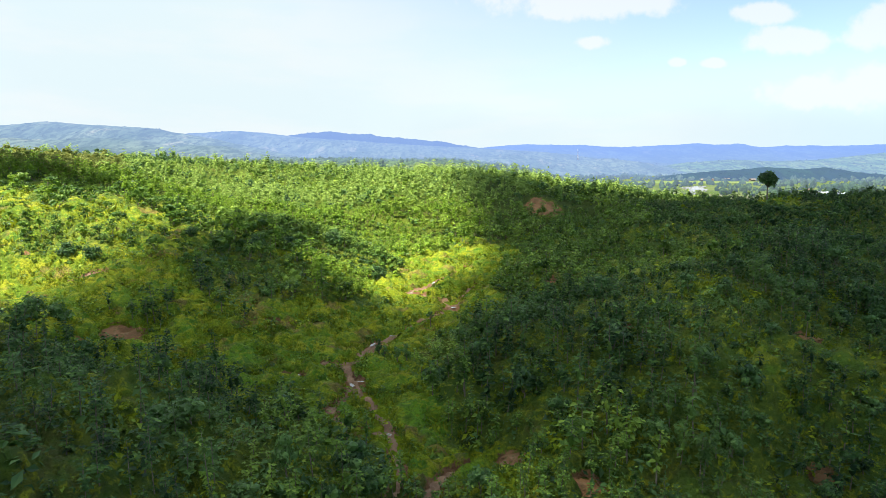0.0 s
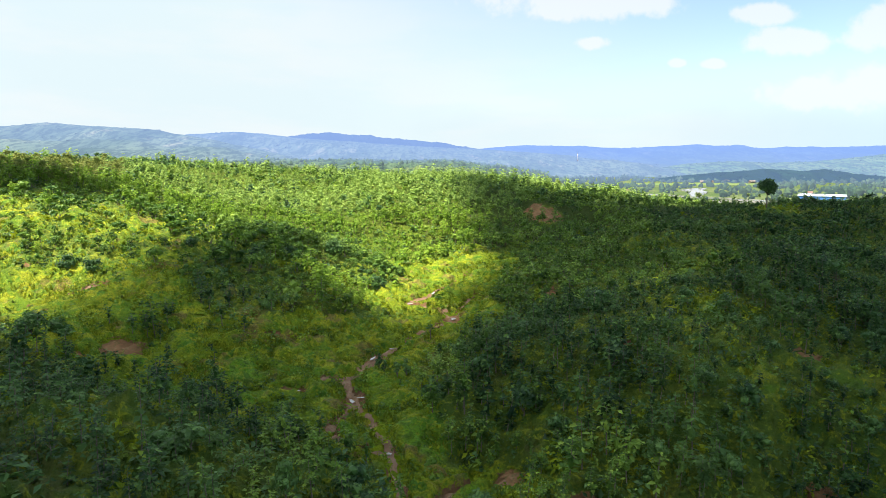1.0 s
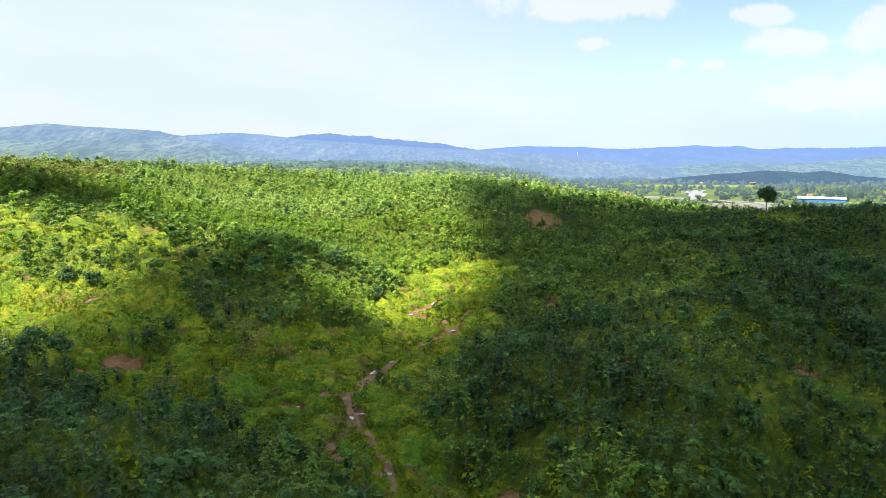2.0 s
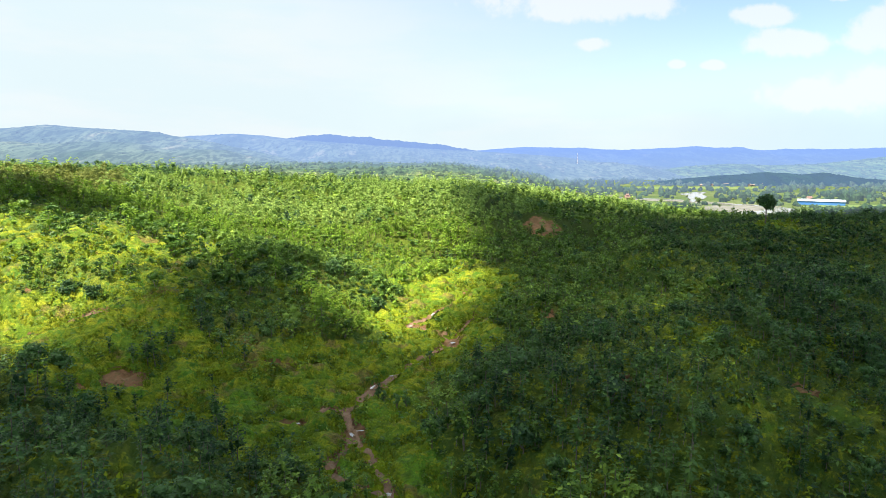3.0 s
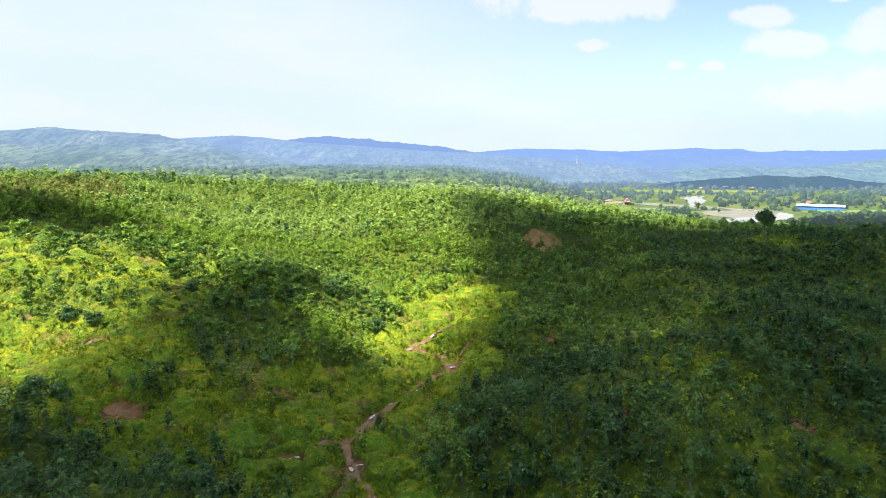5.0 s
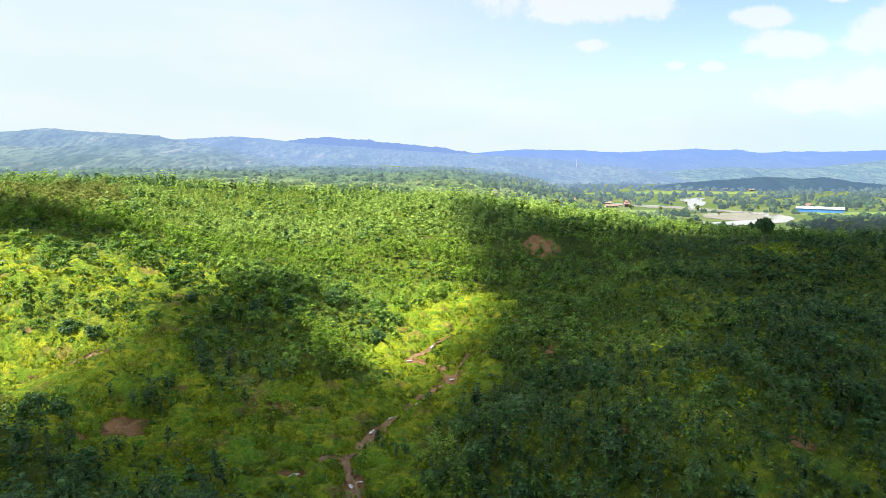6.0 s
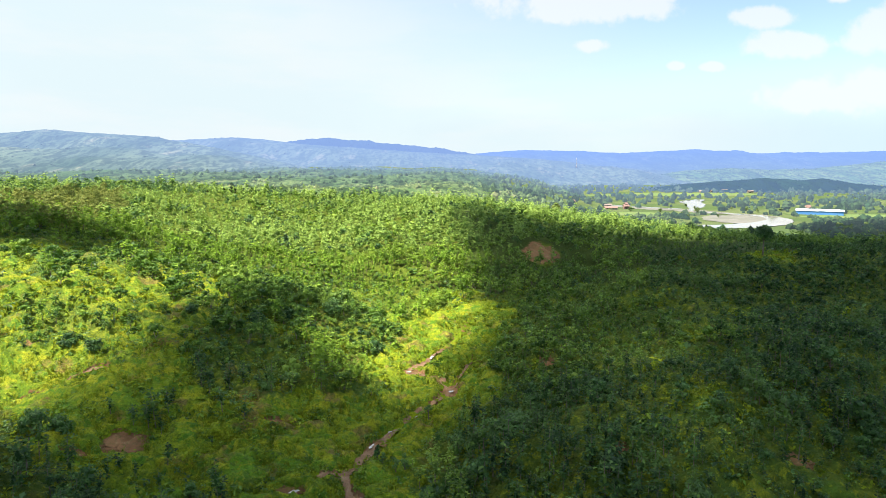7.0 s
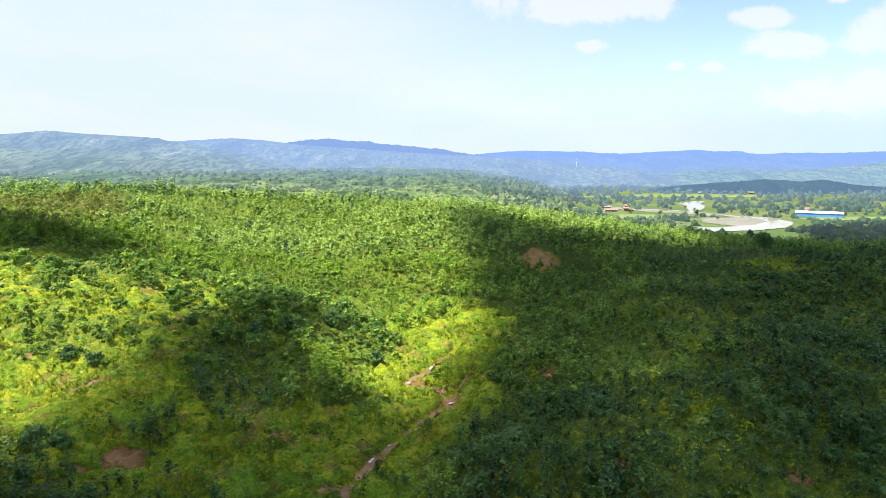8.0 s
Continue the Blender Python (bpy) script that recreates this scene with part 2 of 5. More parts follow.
n.put(p.inputs["Base Color"], n.mix(n.ramp(n.noise(at, 0.03, 4.0), 0.35, 0.65), (0.16, 0.14, 0.11), (0.2, 0.185, 0.16)))
finish(n, p.outputs[0], n.noise(at, 0.8, 3.0), 0.12, 0.05, p)


def vapour(name, clear):
    """Cloud: white, scattering, and letting that share of the light straight through."""
    m, n, _ = material(name)
    d = n.node("ShaderNodeBsdfDiffuse", Color=(0.9, 0.9, 0.9, 1))
    t = n.node("ShaderNodeBsdfTranslucent", Color=(0.9, 0.9, 0.9, 1))
    s = n.node("ShaderNodeMixShader", Fac=0.6)
    n.tree.links.new(d.outputs[0], s.inputs[1])
    n.tree.links.new(t.outputs[0], s.inputs[2])
    thin = n.node("ShaderNodeMixShader", Fac=clear)
    n.tree.links.new(s.outputs[0], thin.inputs[1])
    n.tree.links.new(n.node("ShaderNodeBsdfTransparent").outputs[0], thin.inputs[2])
    finish(n, thin.outputs[0])
    return m


THIN_CLOUD, CLOUD = vapour("thin_cloud_vapour", 0.52), vapour("cloud_vapour", 0.3)

# ---- the lie of the land ----
# Rows of the plan, from behind the drone up the valley: distance ahead, spacing across, and ground levels from left to right.
LEVELS = (
    (0, 40, (28.0, 22.8, 12.0, -1.2, -4.1, -6.0, -6.0)),
    (45, 36, (24.9, 22.0, 18.6, 2.5, -11.0, -11.1, -8.0)),
    (85, 36, (17.0, 11.5, 0.4, 1.7, 16.0, 8.7, -5.7)),
    (120, 38, (21.9, 12.5, 12.2, 1.0, 12.4, 20.6, 2.6)),
    (160, 44, (25.4, 27.8, 12.6, 4.8, 9.5, 14.5, 7.6)),
    (210, 54, (33.3, 24.1, 11.0, 3.4, 9.5, 22.6, 24.5)),
    (275, 70, (37.5, 28.3, 9.1, 19.0, 14.1, 16.6, 15.9)),
    (350, 88, (35.1, 30.4, 12.1, 28.4, 16.9, 8.6, 4.0)),
    (440, 110, (31.8, 34.0, 29.0, 24.2, 10.9, 0.1, -9.1)),
    (560, 140, (33.0, 34.0, 29.0, 18.0, 3.0, -9.0, -14.0)),
)
PLAIN = -13.0
# small rises and hollows: middle, radius, height
KNOBS = ((42, 271, 11, 4.6), (-33, 163, 11, 2.5), (-45, 176, 13, 3.6), (-65, 128, 20, 3.5), (12, 92, 9, 4.2), (50, 68, 10, -5.1), (-8, 240, 18, 2.6), (58, 250, 12, -3.6), (-40, 140, 9, 0.9), (-90, 180, 14, 0.5),
         (113, 221, 8, 1.0), (70, 150, 12, 0.1), (90, 120, 12, 1.4), (-100, 230, 16, 2.4), (30, 125, 8, -0.8), (-28, 66, 8, 2.7), (-38, 57, 9, 1.9), (5, 72, 7, -3.4), (38, 66, 8, -2.4),
         (-83, 128, 10, 0.2), (-76, 110, 8, -3.4), (45, 103, 10, 2.4), (62, 182, 14, 4.3), (-28, 222, 14, -1.1))


def smooth(v, a, b):
    v = np.clip((v - a) / (b - a), 0, 1)
    return v * v * (3 - 2 * v)


def swell(x, y, size, seed=0.0):
    """A cheap rolling noise, about -1 to 1, with hills of the given size."""
    k = 6.2832 / size
    return (np.sin(k * x + 1.3 * np.sin(0.7 * k * y + seed) + seed) + np.sin(k * (0.62 * x + 0.83 * y) + 2.1 * seed + np.sin(0.9 * k * x))
            + np.sin(k * (-0.71 * x + 0.58 * y) * 1.37 + 3.7 * seed)) / 3


def fbm(x, y, size, seed=0, octaves=4):
    """Uneven noise without a visible period, about -1 to 1."""
    total, share = 0.0, 0.5
    x, y = np.asarray(x, float) / size + 17.3 * seed, np.asarray(y, float) / size - 9.1 * seed
    for _ in range(octaves):
        i, j = np.floor(x), np.floor(y)
        u, v = x - i, y - j
        u, v = u * u * (3 - 2 * u), v * v * (3 - 2 * v)

        def knot(a, b):
            return np.modf(np.abs(np.sin(a * 127.1 + b * 311.7 + seed * 3.3) * 43758.5453))[0] * 2 - 1

        total = total + share * ((knot(i, j) * (1 - u) + knot(i + 1, j) * u) * (1 - v) + (knot(i, j + 1) * (1 - u) + knot(i + 1, j + 1) * u) * v)
        x, y, share = 1.73 * x + 1.01 * y + 5.2, 1.73 * y - 1.01 * x + 1.3, share * 0.55
    return total


def level(x, y):
    """Height of the bare ground at x, y (arrays)."""
    x, y = np.asarray(x, float), np.asarray(y, float)
    total, weight = np.zeros(x.shape), np.zeros(x.shape) + 1e-30
    for i, (row, gap, heights) in enumerate(LEVELS):
        up = LEVELS[i + 1][0] - row if i + 1 < len(LEVELS) else 140
        down = row - LEVELS[i - 1][0] if i else 45
        fy = ((np.clip(y, -60, 600) - row) / (0.5 * np.where(y > row, up, down))) ** 2
        for k, h in enumerate(heights):
            w = np.exp(-((np.clip(x, -3.4 * gap, 3.4 * gap) - (k - 3) * gap) / (0.5 * gap)) ** 2 / 2 - fy / 2)
            total += w * h
            weight += w
    near = total / weight
    for kx, ky, r, h in KNOBS:
        near = near + h * np.exp(-((x - kx) ** 2 + (y - ky) ** 2) / (r * r))
    side = x / np.maximum(y, 200)
    left = 24 + 6 * smooth(y, 750, 1500) + 5 * swell(x, y, 330, 1.0)
    far = left + (PLAIN - left) * smooth(side, -0.03, 0.30)
    z = near + (far - near) * smooth(y, 470, 660)
    z = z + (PLAIN - z) * smooth(y, 420, 620) * smooth(x, 190, 290)
    z = np.where((x > 150) & (y > 560), np.maximum(z, PLAIN), z)
    bumps = 0.45 * swell(x, y, 6.0, 2.0) + 0.3 * swell(x, y, 2.9, 4.0) + 0.8 * swell(x, y, 31.0, 0.5)
    return z + bumps * (1 - smooth(np.hypot(x, y), 380, 600))


STREAM = ((-4.5, 55.6), (-4.6, 61.8), (-5.6, 68.4), (-6.4, 72.7), (-7.2, 75.4), (-10.1, 83.7), (-12.5, 87.9), (-14.4, 93.3), (-15.4, 96.8), (-13.4, 101.5), (-11.7, 106.5),
          (-9.3, 111.8), (-5.0, 119.8), (-1.5, 126), (1.9, 131.4), (0.5, 136), (-0.6, 139.2), (-7.5, 140.3), (-3.4, 147.7), (-2.1, 151), (1.4, 157.5), (6, 172), (10, 190))

SIDE_TRACKS = ((((-1.5, 55), (-0.7, 60.7), (1.0, 64.6), (4.2, 67.6), (8.0, 69.7)), 1.0), (((-13.0, 88.6), (-13.9, 84), (-14.7, 80), (-14.8, 78.0), (-12.5, 74.6), (-9.6, 73.6), (-6.5, 72.2)), 1.0),
               (((-19.8, 95.8), (-17.8, 96.7), (-15.2, 97)), 0.9), (((8, 150), (5.5, 143), (3.5, 136), (2, 132)), 0.4),
               (((-75, 108.5), (-70, 111.5), (-66, 114.5), (-63, 116)), 0.6))
# bare earth: middle, half sizes, turn and shape
BARE = ((8.2, 69.9, 2.0, 2.2, 20, 1.0), (40.6, 259, 7.8, 8.5, -5, 3.6), (-51.2, 98, 3.6, 3.2, 30, 3.0), (-56.5, 93, 2.2, 1.2, 10, 4.4), (-32.8, 63.6, 2.2, 2.0, 0, 5.1), (-29.4, 109, 2.4, 1.1, 10, 6.2),
        (-13.2, 89.5, 1.9, 2.6, 20, 7.0), (-11.2, 107.5, 1.5, 2.4, -30, 8.0), (-81.5, 123, 1.5, 0.8, 15, 9.0), (15.2, 62.4, 1.8, 1.4, 0, 10.0), (26.5, 90.6, 1.6, 1.4, 0, 11.0), (2.0, 132.5, 2.2, 2.8, 20, 12.0),
        (-6.0, 140.6, 2.6, 1.5, 0, 13.0), (51.6, 87, 2.0, 1.6, 0, 14.0), (23.6, 138, 1.6, 2.6, 0, 15.0), (44, 68.6, 2.0, 1.4, 0, 16.5))


def from_stream(x, y, line=STREAM):
    best = np.full(np.shape(x), 1e9)
    for (x0, y0), (x1, y1) in zip(line, line[1:]):
        dx, dy = x1 - x0, y1 - y0
        u = np.clip(((x - x0) * dx + (y - y0) * dy) / (dx * dx + dy * dy), 0, 1)
        best = np.minimum(best, np.hypot(x - x0 - u * dx, y - y0 - u * dy))
    return best


def from_tracks(x, y):
    """Distance from the nearest muddy track."""
    best = from_stream(x, y)
    for line, wide in SIDE_TRACKS:
        best = np.minimum(best, from_stream(x, y, line) + 0.6 - 0.5 * wide)
    return best


def open_soil(x, y):
    """0 on bare earth and side tracks, rising to 1 beside them."""
    free = np.ones(np.shape(x))
    for cx, cy, rx, ry, _, _ in BARE:
        free = free * smooth(np.hypot((x - cx) / rx, (y - cy) / ry) + 0.3 * fbm(x, y, 1.5, 4), 0.75, 1.25)
    return free * smooth(np.hypot(x + 22.6, (y - 90.6) * 1.2), 1.8, 2.9)


def give(ob, name, values):
    ob.data.attributes.new(name, "FLOAT", "POINT").data.foreach_set("value", values.ravel().astype(np.float32))


# open grass: middle, half sizes, and how bare of trees it is
CLEARINGS = ((-70, 111, 17, 13, 1.0), (-38, 110, 24, 15, 0.8), (-80, 150, 24, 22, 0.15), (-55, 128, 14, 12, 0.6), (-36, 148.5, 15, 4.5, 0.95), (65, 139, 15, 5, 0.9), (50, 78, 12, 9, 0.25),
             (41, 258, 8, 10, 1.0), (-7, 170, 16, 22, 0.75), (-22, 83, 9, 11, 0.75), (113, 221, 10, 16, 1.0), (-28, 163, 6, 5, 0.8), (4, 215, 12, 5, 0.6), (1.5, 66, 10, 7, 1.0),
             (-40, 90, 14, 9, 0.7), (-54, 96, 12, 7, 1.0), (-33, 64, 4.5, 4, 1.0), (-30, 100, 15, 10, 0.85), (-19, 112, 8, 10, 0.7))


KNOLL = ((-69, 194), (-63, 206), (-41, 207.5), (-22.5, 190), (-11, 171), (-11.5, 157), (-17, 149), (-28, 150), (-41, 154), (-54, 159))
THICKET = ((-57, 143), (-40.5, 146), (-31, 140), (-26, 127), (-30, 114), (-45.5, 113))


def inside(poly, x, y):
    hit = np.zeros(np.shape(x), bool)
    for (x0, y0), (x1, y1) in zip(poly, poly[1:] + poly[:1]):
        hit ^= ((y0 > y) != (y1 > y)) & (x < (x1 - x0) * (y - y0) / (y1 - y0 + 1e-9) + x0)
    return hit


def meadow_slope(x, y):
    """1 on the grassy hillside where trees stand apart, fading to 0 in the closed plantation."""
    return smooth(-x - 0.1 * y, 8, 30) * smooth(y, 105, 120) * (1 - smooth(y + 10 * fbm(x, y, 25, 4), 180, 215))


def wooded(x, y):
    """Share of the ground that trees stand on, 0 to 1."""
    w = smooth(from_stream(x, y, STREAM[4:]), 3.0 + 0.035 * y, 5.0 + 0.075 * y)
    for cx, cy, rx, ry, bare in CLEARINGS:
        r = np.hypot((x - cx) / rx, (y - cy) / ry) + 0.25 * swell(x, y, 13, cx)
        w = w * (1 - bare * (1 - smooth(r, 0.75, 1.15)))
    w = w * (1 - meadow_slope(x, y) * (0.25 + 0.6 * smooth(fbm(x, y, 12, 21), -0.12, 0.1)))
    w = w * (1 - 0.35 * smooth(swell(x, y, 38, 7.0), 0.25, 0.7)) * (1 - 0.4 * smooth(swell(x, y, 17, 5.0), 0.3, 0.65))
    dx, dy = 1.6 * swell(x, y, 9, 1.0), 1.6 * swell(x, y, 8, 2.0)
    w = np.where(inside(THICKET, x + dx, y + dy), np.maximum(w, 0.85), w)
    return np.where(inside(KNOLL, x + dx, y + dy), 0.97, w)


def mounds(x, y, cell, low, high, seed):
    """Billowy mounds, one to a cell of an uneven lattice: their height above the ground."""
    best = np.zeros(np.shape(x))
    cx, cy = np.floor(x / cell), np.floor(y / cell)
    for i in (-1, 0, 1):
        for j in (-1, 0, 1):
            a, b = cx + i, cy + j
            h1 = np.modf(np.abs(np.sin(a * 127.1 + b * 311.7 + seed) * 43758.5))[0]
            h2 = np.modf(np.abs(np.sin(a * 269.5 + b * 183.3 + seed) * 24634.6))[0]
            h3 = np.modf(np.abs(np.sin(a * 419.2 + b * 371.9 + seed) * 35412.3))[0]
            d = np.hypot(x - (a + 0.15 + 0.7 * h1) * cell, y - (b + 0.15 + 0.7 * h2) * cell) / (cell * (0.55 + 0.4 * h3))
            best = np.maximum(best, np.sqrt(np.clip(1 - d * d, 0, 1)) * (low + (high - low) * h3 * h1 ** 0.5))
    return best


def mesh_of(name, verts, faces, mats, which=None, flat=True):
    """A mesh from arrays: verts (n, 3), faces (m, 3 or 4)."""
    me = bpy.data.meshes.new(name)
    verts, faces = np.asarray(verts, np.float32), np.asarray(faces, np.int32)
    k = faces.shape[1]
    me.vertices.add(len(verts))
    me.vertices.foreach_set("co", verts.ravel())
    me.loops.add(faces.size)
    me.loops.foreach_set("vertex_index", faces.ravel())
    me.polygons.add(len(faces))
    me.polygons.foreach_set("loop_start", np.arange(0, faces.size, k, dtype=np.int32))
    for m in mats:
        me.materials.append(m)
    if which is not None:
        me.polygons.foreach_set("material_index", np.asarray(which, np.int32))
    me.polygons.foreach_set("use_smooth", np.full(len(faces), not flat))
    me.update(calc_edges=True)
    return me


def grid_faces(rows, cols):
    a = np.arange(rows * cols).reshape(rows, cols)
    return np.stack([a[:-1, :-1], a[:-1, 1:], a[1:, 1:], a[1:, :-1]], -1).reshape(-1, 4)


def part(name, me, parent, label=""):
    ob = new(name, me)
    ob.parent = parent
    return tagged(ob, label)


def stretched(fine, step, reach, growth):
    """Coordinates from 0: even steps as far as fine, then growing steps as far as reach."""
    c = list(np.arange(0, fine, step))
    while c[-1] < reach:
        step *= growth
        c.append(c[-1] + step)
    return np.array(c)


half = stretched(96, 2.4, 4700, 1.07)
gx = np.concatenate([-half[:0:-1], half])
ahead_rows = stretched(165, 2.2, 4700, 1.05) + 38
gy = np.concatenate([38 - stretched(20, 4.0, 900, 1.15)[:0:-1], ahead_rows])
X, Y = np.meshgrid(gx, gy)
ground = new("ground", mesh_of("ground", np.stack([X, Y, level(X, Y)], -1).reshape(-1, 3), grid_faces(len(gy), len(gx)), [GRASS], flat=False))
# Mask of the painted tree shade and litter, following the woods
give(ground, "litter_shade", np.where(Y < 500, np.maximum(smooth(wooded(X, Y), 0.15, 0.7), smooth(Y, 255, 275)) * np.where((X < 8) & (Y > 112), 0.8, 1.0), 0.3))
give(ground, "soil", np.where(Y < 300, 1 - open_soil(X, Y), 0.0))
tagged(ground, "rolling green valley ground under grass and low growth", "ground", kind="structure")


# brush: billows of low shrubs and tall grass over the near slopes, open only along the track
for name, y0, y1, step in (("brush", 30, 112, 0.5), ("brush_upper", 110.5, 215, 0.8)):
    u, v = np.meshgrid(np.linspace(-1, 1, int(1.64 * 0.5 * (y0 + y1) / step)), np.arange(y0, y1 + 0.1, step))
    bx, by = u * 0.82 * v, v + 0 * u
    clear = smooth(from_stream(bx, by) + 0.5 * fbm(bx, by, 3.0, 2), 0.75, 2.1)
    for line, _ in SIDE_TRACKS:
        clear = clear * smooth(from_stream(bx, by, line), 0.35, 1.2)
    clear = clear * open_soil(bx, by)
    swollen = mounds(bx, by, 3.1, 0.5, 2.2, 1.0) * 0.8 + mounds(bx, by, 1.35, 0.2, 1.0, 7.0)
    bz = level(bx, by) - 0.25 + clear * (swollen * (0.8 + 0.5 * swell(bx, by, 14, 3.0)) + 0.1)
    stir = np.random.default_rng(21)
    leafy = 0.35 + 0.65 * clear
    bz = bz + stir.uniform(-0.5, 0.5, bx.shape) * step * leafy
    jx, jy = stir.uniform(-0.38, 0.38, (2, *bx.shape)) * step
    ob = new(name, mesh_of(name, np.stack([bx + jx, by + jy, bz], -1).reshape(-1, 3), grid_faces(*bx.shape), [BRUSH], flat=False))
    # The brush gets the same painted-shade mask
    give(ob, "litter_shade", smooth(wooded(bx, by), 0.15, 0.7) * np.where((bx < 8) & (by > 112), 0.8, 1.0))
    trodden = open_soil(bx, by) * smooth(from_stream(bx, by), 0.5, 1.6)
    for line, _ in SIDE_TRACKS:
        trodden = trodden * smooth(from_stream(bx, by, line), 0.4, 1.3)
    give(ob, "soil", 1 - trodden)
    tagged(ob, "billowing low shrubs and tall yellow-green grass", "brush", kind="stuff")

# ---- the far hills ----
SLOPES = []


def ridge(name, label, crest, depth, front, back, foot, mat, lump, tall=0.0):
    """A long wooded ridge: its crest line (sideways slope from the drone, height), at that distance ahead."""
    a = np.linspace(crest[0][0], crest[-1][0], 460)
    top = np.interp(a, [c[0] for c in crest], [c[1] for c in crest])
    k = np.hanning(21)
    top = np.convolve(np.pad(top, 10, mode="edge"), k / k.sum(), "valid")
    v = np.linspace(0, 1, 30)
    dist = np.where(v < 0.85, depth - front * (1 - v / 0.85), depth + back * (v - 0.85) / 0.15)
    rise = np.where(v < 0.85, smooth(v, 0.0, 0.85) ** 0.8, 1 - 0.9 * smooth(v, 0.85, 1.0))
    A, D = np.meshgrid(a, dist)
    T, R = np.meshgrid(top, rise)
    x, y = A * depth + (A * (D - depth)) * 0.6, D
    z = foot + (T - foot) * R
    spurs = fbm(x, y, 380, depth % 7, 4) * 0.36 + (0.12 - np.abs(fbm(x, y, 210, depth % 5 + 1, 3))) * 0.3
    z += (T - foot) * spurs * R * (1 - R ** 8) + lump * (1.1 * fbm(x, y, 40, 1, 3) + 0.7 * fbm(x * 0 + x, y * 0.4, 15, 2, 2))
    ob = new(name, mesh_of(name, np.stack([x, y, z], -1).reshape(-1, 3), grid_faces(len(v), len(a)), [mat], flat=False))
    SLOPES.append((np.stack([x, y, z], -1), mat, tall))
    return tagged(ob, label, "hills", kind="structure")


# Haze on the far hills is emission mixed into their materials.
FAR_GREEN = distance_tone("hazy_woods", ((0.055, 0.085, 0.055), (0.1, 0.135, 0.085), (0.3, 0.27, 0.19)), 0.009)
FAR_BLUE = distance_tone("woods_in_blue_haze", ((0.03, 0.06, 0.04), (0.07, 0.11, 0.06), (0.16, 0.17, 0.11)), 0.006, 0.92)
# Cloud shade on the ridge top is painted: dark tones, darker emission.
FAR_SHADED = distance_tone("painted_shade_ridge", ((0.012, 0.025, 0.03), (0.02, 0.04, 0.04), (0.04, 0.05, 0.05)), 0.008, 0.88, shade=(0.086, 0.133, 0.258))
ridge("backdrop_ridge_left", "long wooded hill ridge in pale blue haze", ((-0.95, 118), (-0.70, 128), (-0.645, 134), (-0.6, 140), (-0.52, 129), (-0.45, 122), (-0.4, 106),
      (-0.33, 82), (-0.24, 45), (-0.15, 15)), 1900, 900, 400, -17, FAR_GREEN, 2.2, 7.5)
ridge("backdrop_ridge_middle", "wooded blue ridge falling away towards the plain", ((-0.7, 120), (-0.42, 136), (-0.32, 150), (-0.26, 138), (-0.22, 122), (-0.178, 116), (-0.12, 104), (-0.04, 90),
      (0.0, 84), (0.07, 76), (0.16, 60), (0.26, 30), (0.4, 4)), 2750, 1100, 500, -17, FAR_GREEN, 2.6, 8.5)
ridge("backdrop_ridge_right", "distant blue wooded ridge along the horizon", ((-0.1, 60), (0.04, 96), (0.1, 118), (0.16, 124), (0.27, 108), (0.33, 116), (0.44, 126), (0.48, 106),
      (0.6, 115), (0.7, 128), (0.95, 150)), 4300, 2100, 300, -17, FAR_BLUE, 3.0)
ridge("backdrop_ridge_shaded", "ridge top coloured deep blue as if in cloud shade", ((-0.32, 60), (-0.27, 110), (-0.22, 148), (-0.178, 158), (-0.15, 150), (-0.12, 146), (-0.09, 136), (-0.05, 126), (0.0, 109), (0.04, 92), (0.08, 60)), 3000, 420, 300, -17, FAR_SHADED, 5.5, 7.0)
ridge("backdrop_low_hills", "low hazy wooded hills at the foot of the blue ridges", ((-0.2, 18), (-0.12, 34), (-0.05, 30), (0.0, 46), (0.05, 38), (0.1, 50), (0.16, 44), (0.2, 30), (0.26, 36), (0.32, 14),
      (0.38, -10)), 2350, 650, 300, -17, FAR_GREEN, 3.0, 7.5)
# Hill darkened in colour to look shaded; no cloud stands over it.
HILL_SHADE = distance_tone("painted_shade_woods", ((0.005, 0.013, 0.02), (0.009, 0.022, 0.026), (0.02, 0.036, 0.03)), 0.02, 0.85, shade=(0.056, 0.092, 0.15))
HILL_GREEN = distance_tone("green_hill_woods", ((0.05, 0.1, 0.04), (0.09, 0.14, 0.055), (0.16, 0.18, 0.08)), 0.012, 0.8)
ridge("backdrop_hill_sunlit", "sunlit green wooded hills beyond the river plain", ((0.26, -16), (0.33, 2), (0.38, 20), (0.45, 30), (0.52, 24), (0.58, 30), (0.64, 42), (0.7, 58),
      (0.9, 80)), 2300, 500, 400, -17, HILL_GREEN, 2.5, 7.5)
ridge("backdrop_hill_shaded", "wooded hill behind the village, coloured dark as if in cloud shade", ((0.3, -17), (0.36, -6), (0.42, 4), (0.47, 8), (0.51, 14), (0.56, 10), (0.6, 13), (0.65, 2),
      (0.7, -4), (0.8, -14)), 1520, 170, 250, -17, HILL_SHADE, 2.0, 6.5)
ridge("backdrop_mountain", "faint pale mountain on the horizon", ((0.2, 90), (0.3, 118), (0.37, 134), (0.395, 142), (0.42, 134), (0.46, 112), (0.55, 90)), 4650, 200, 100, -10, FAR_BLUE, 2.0)

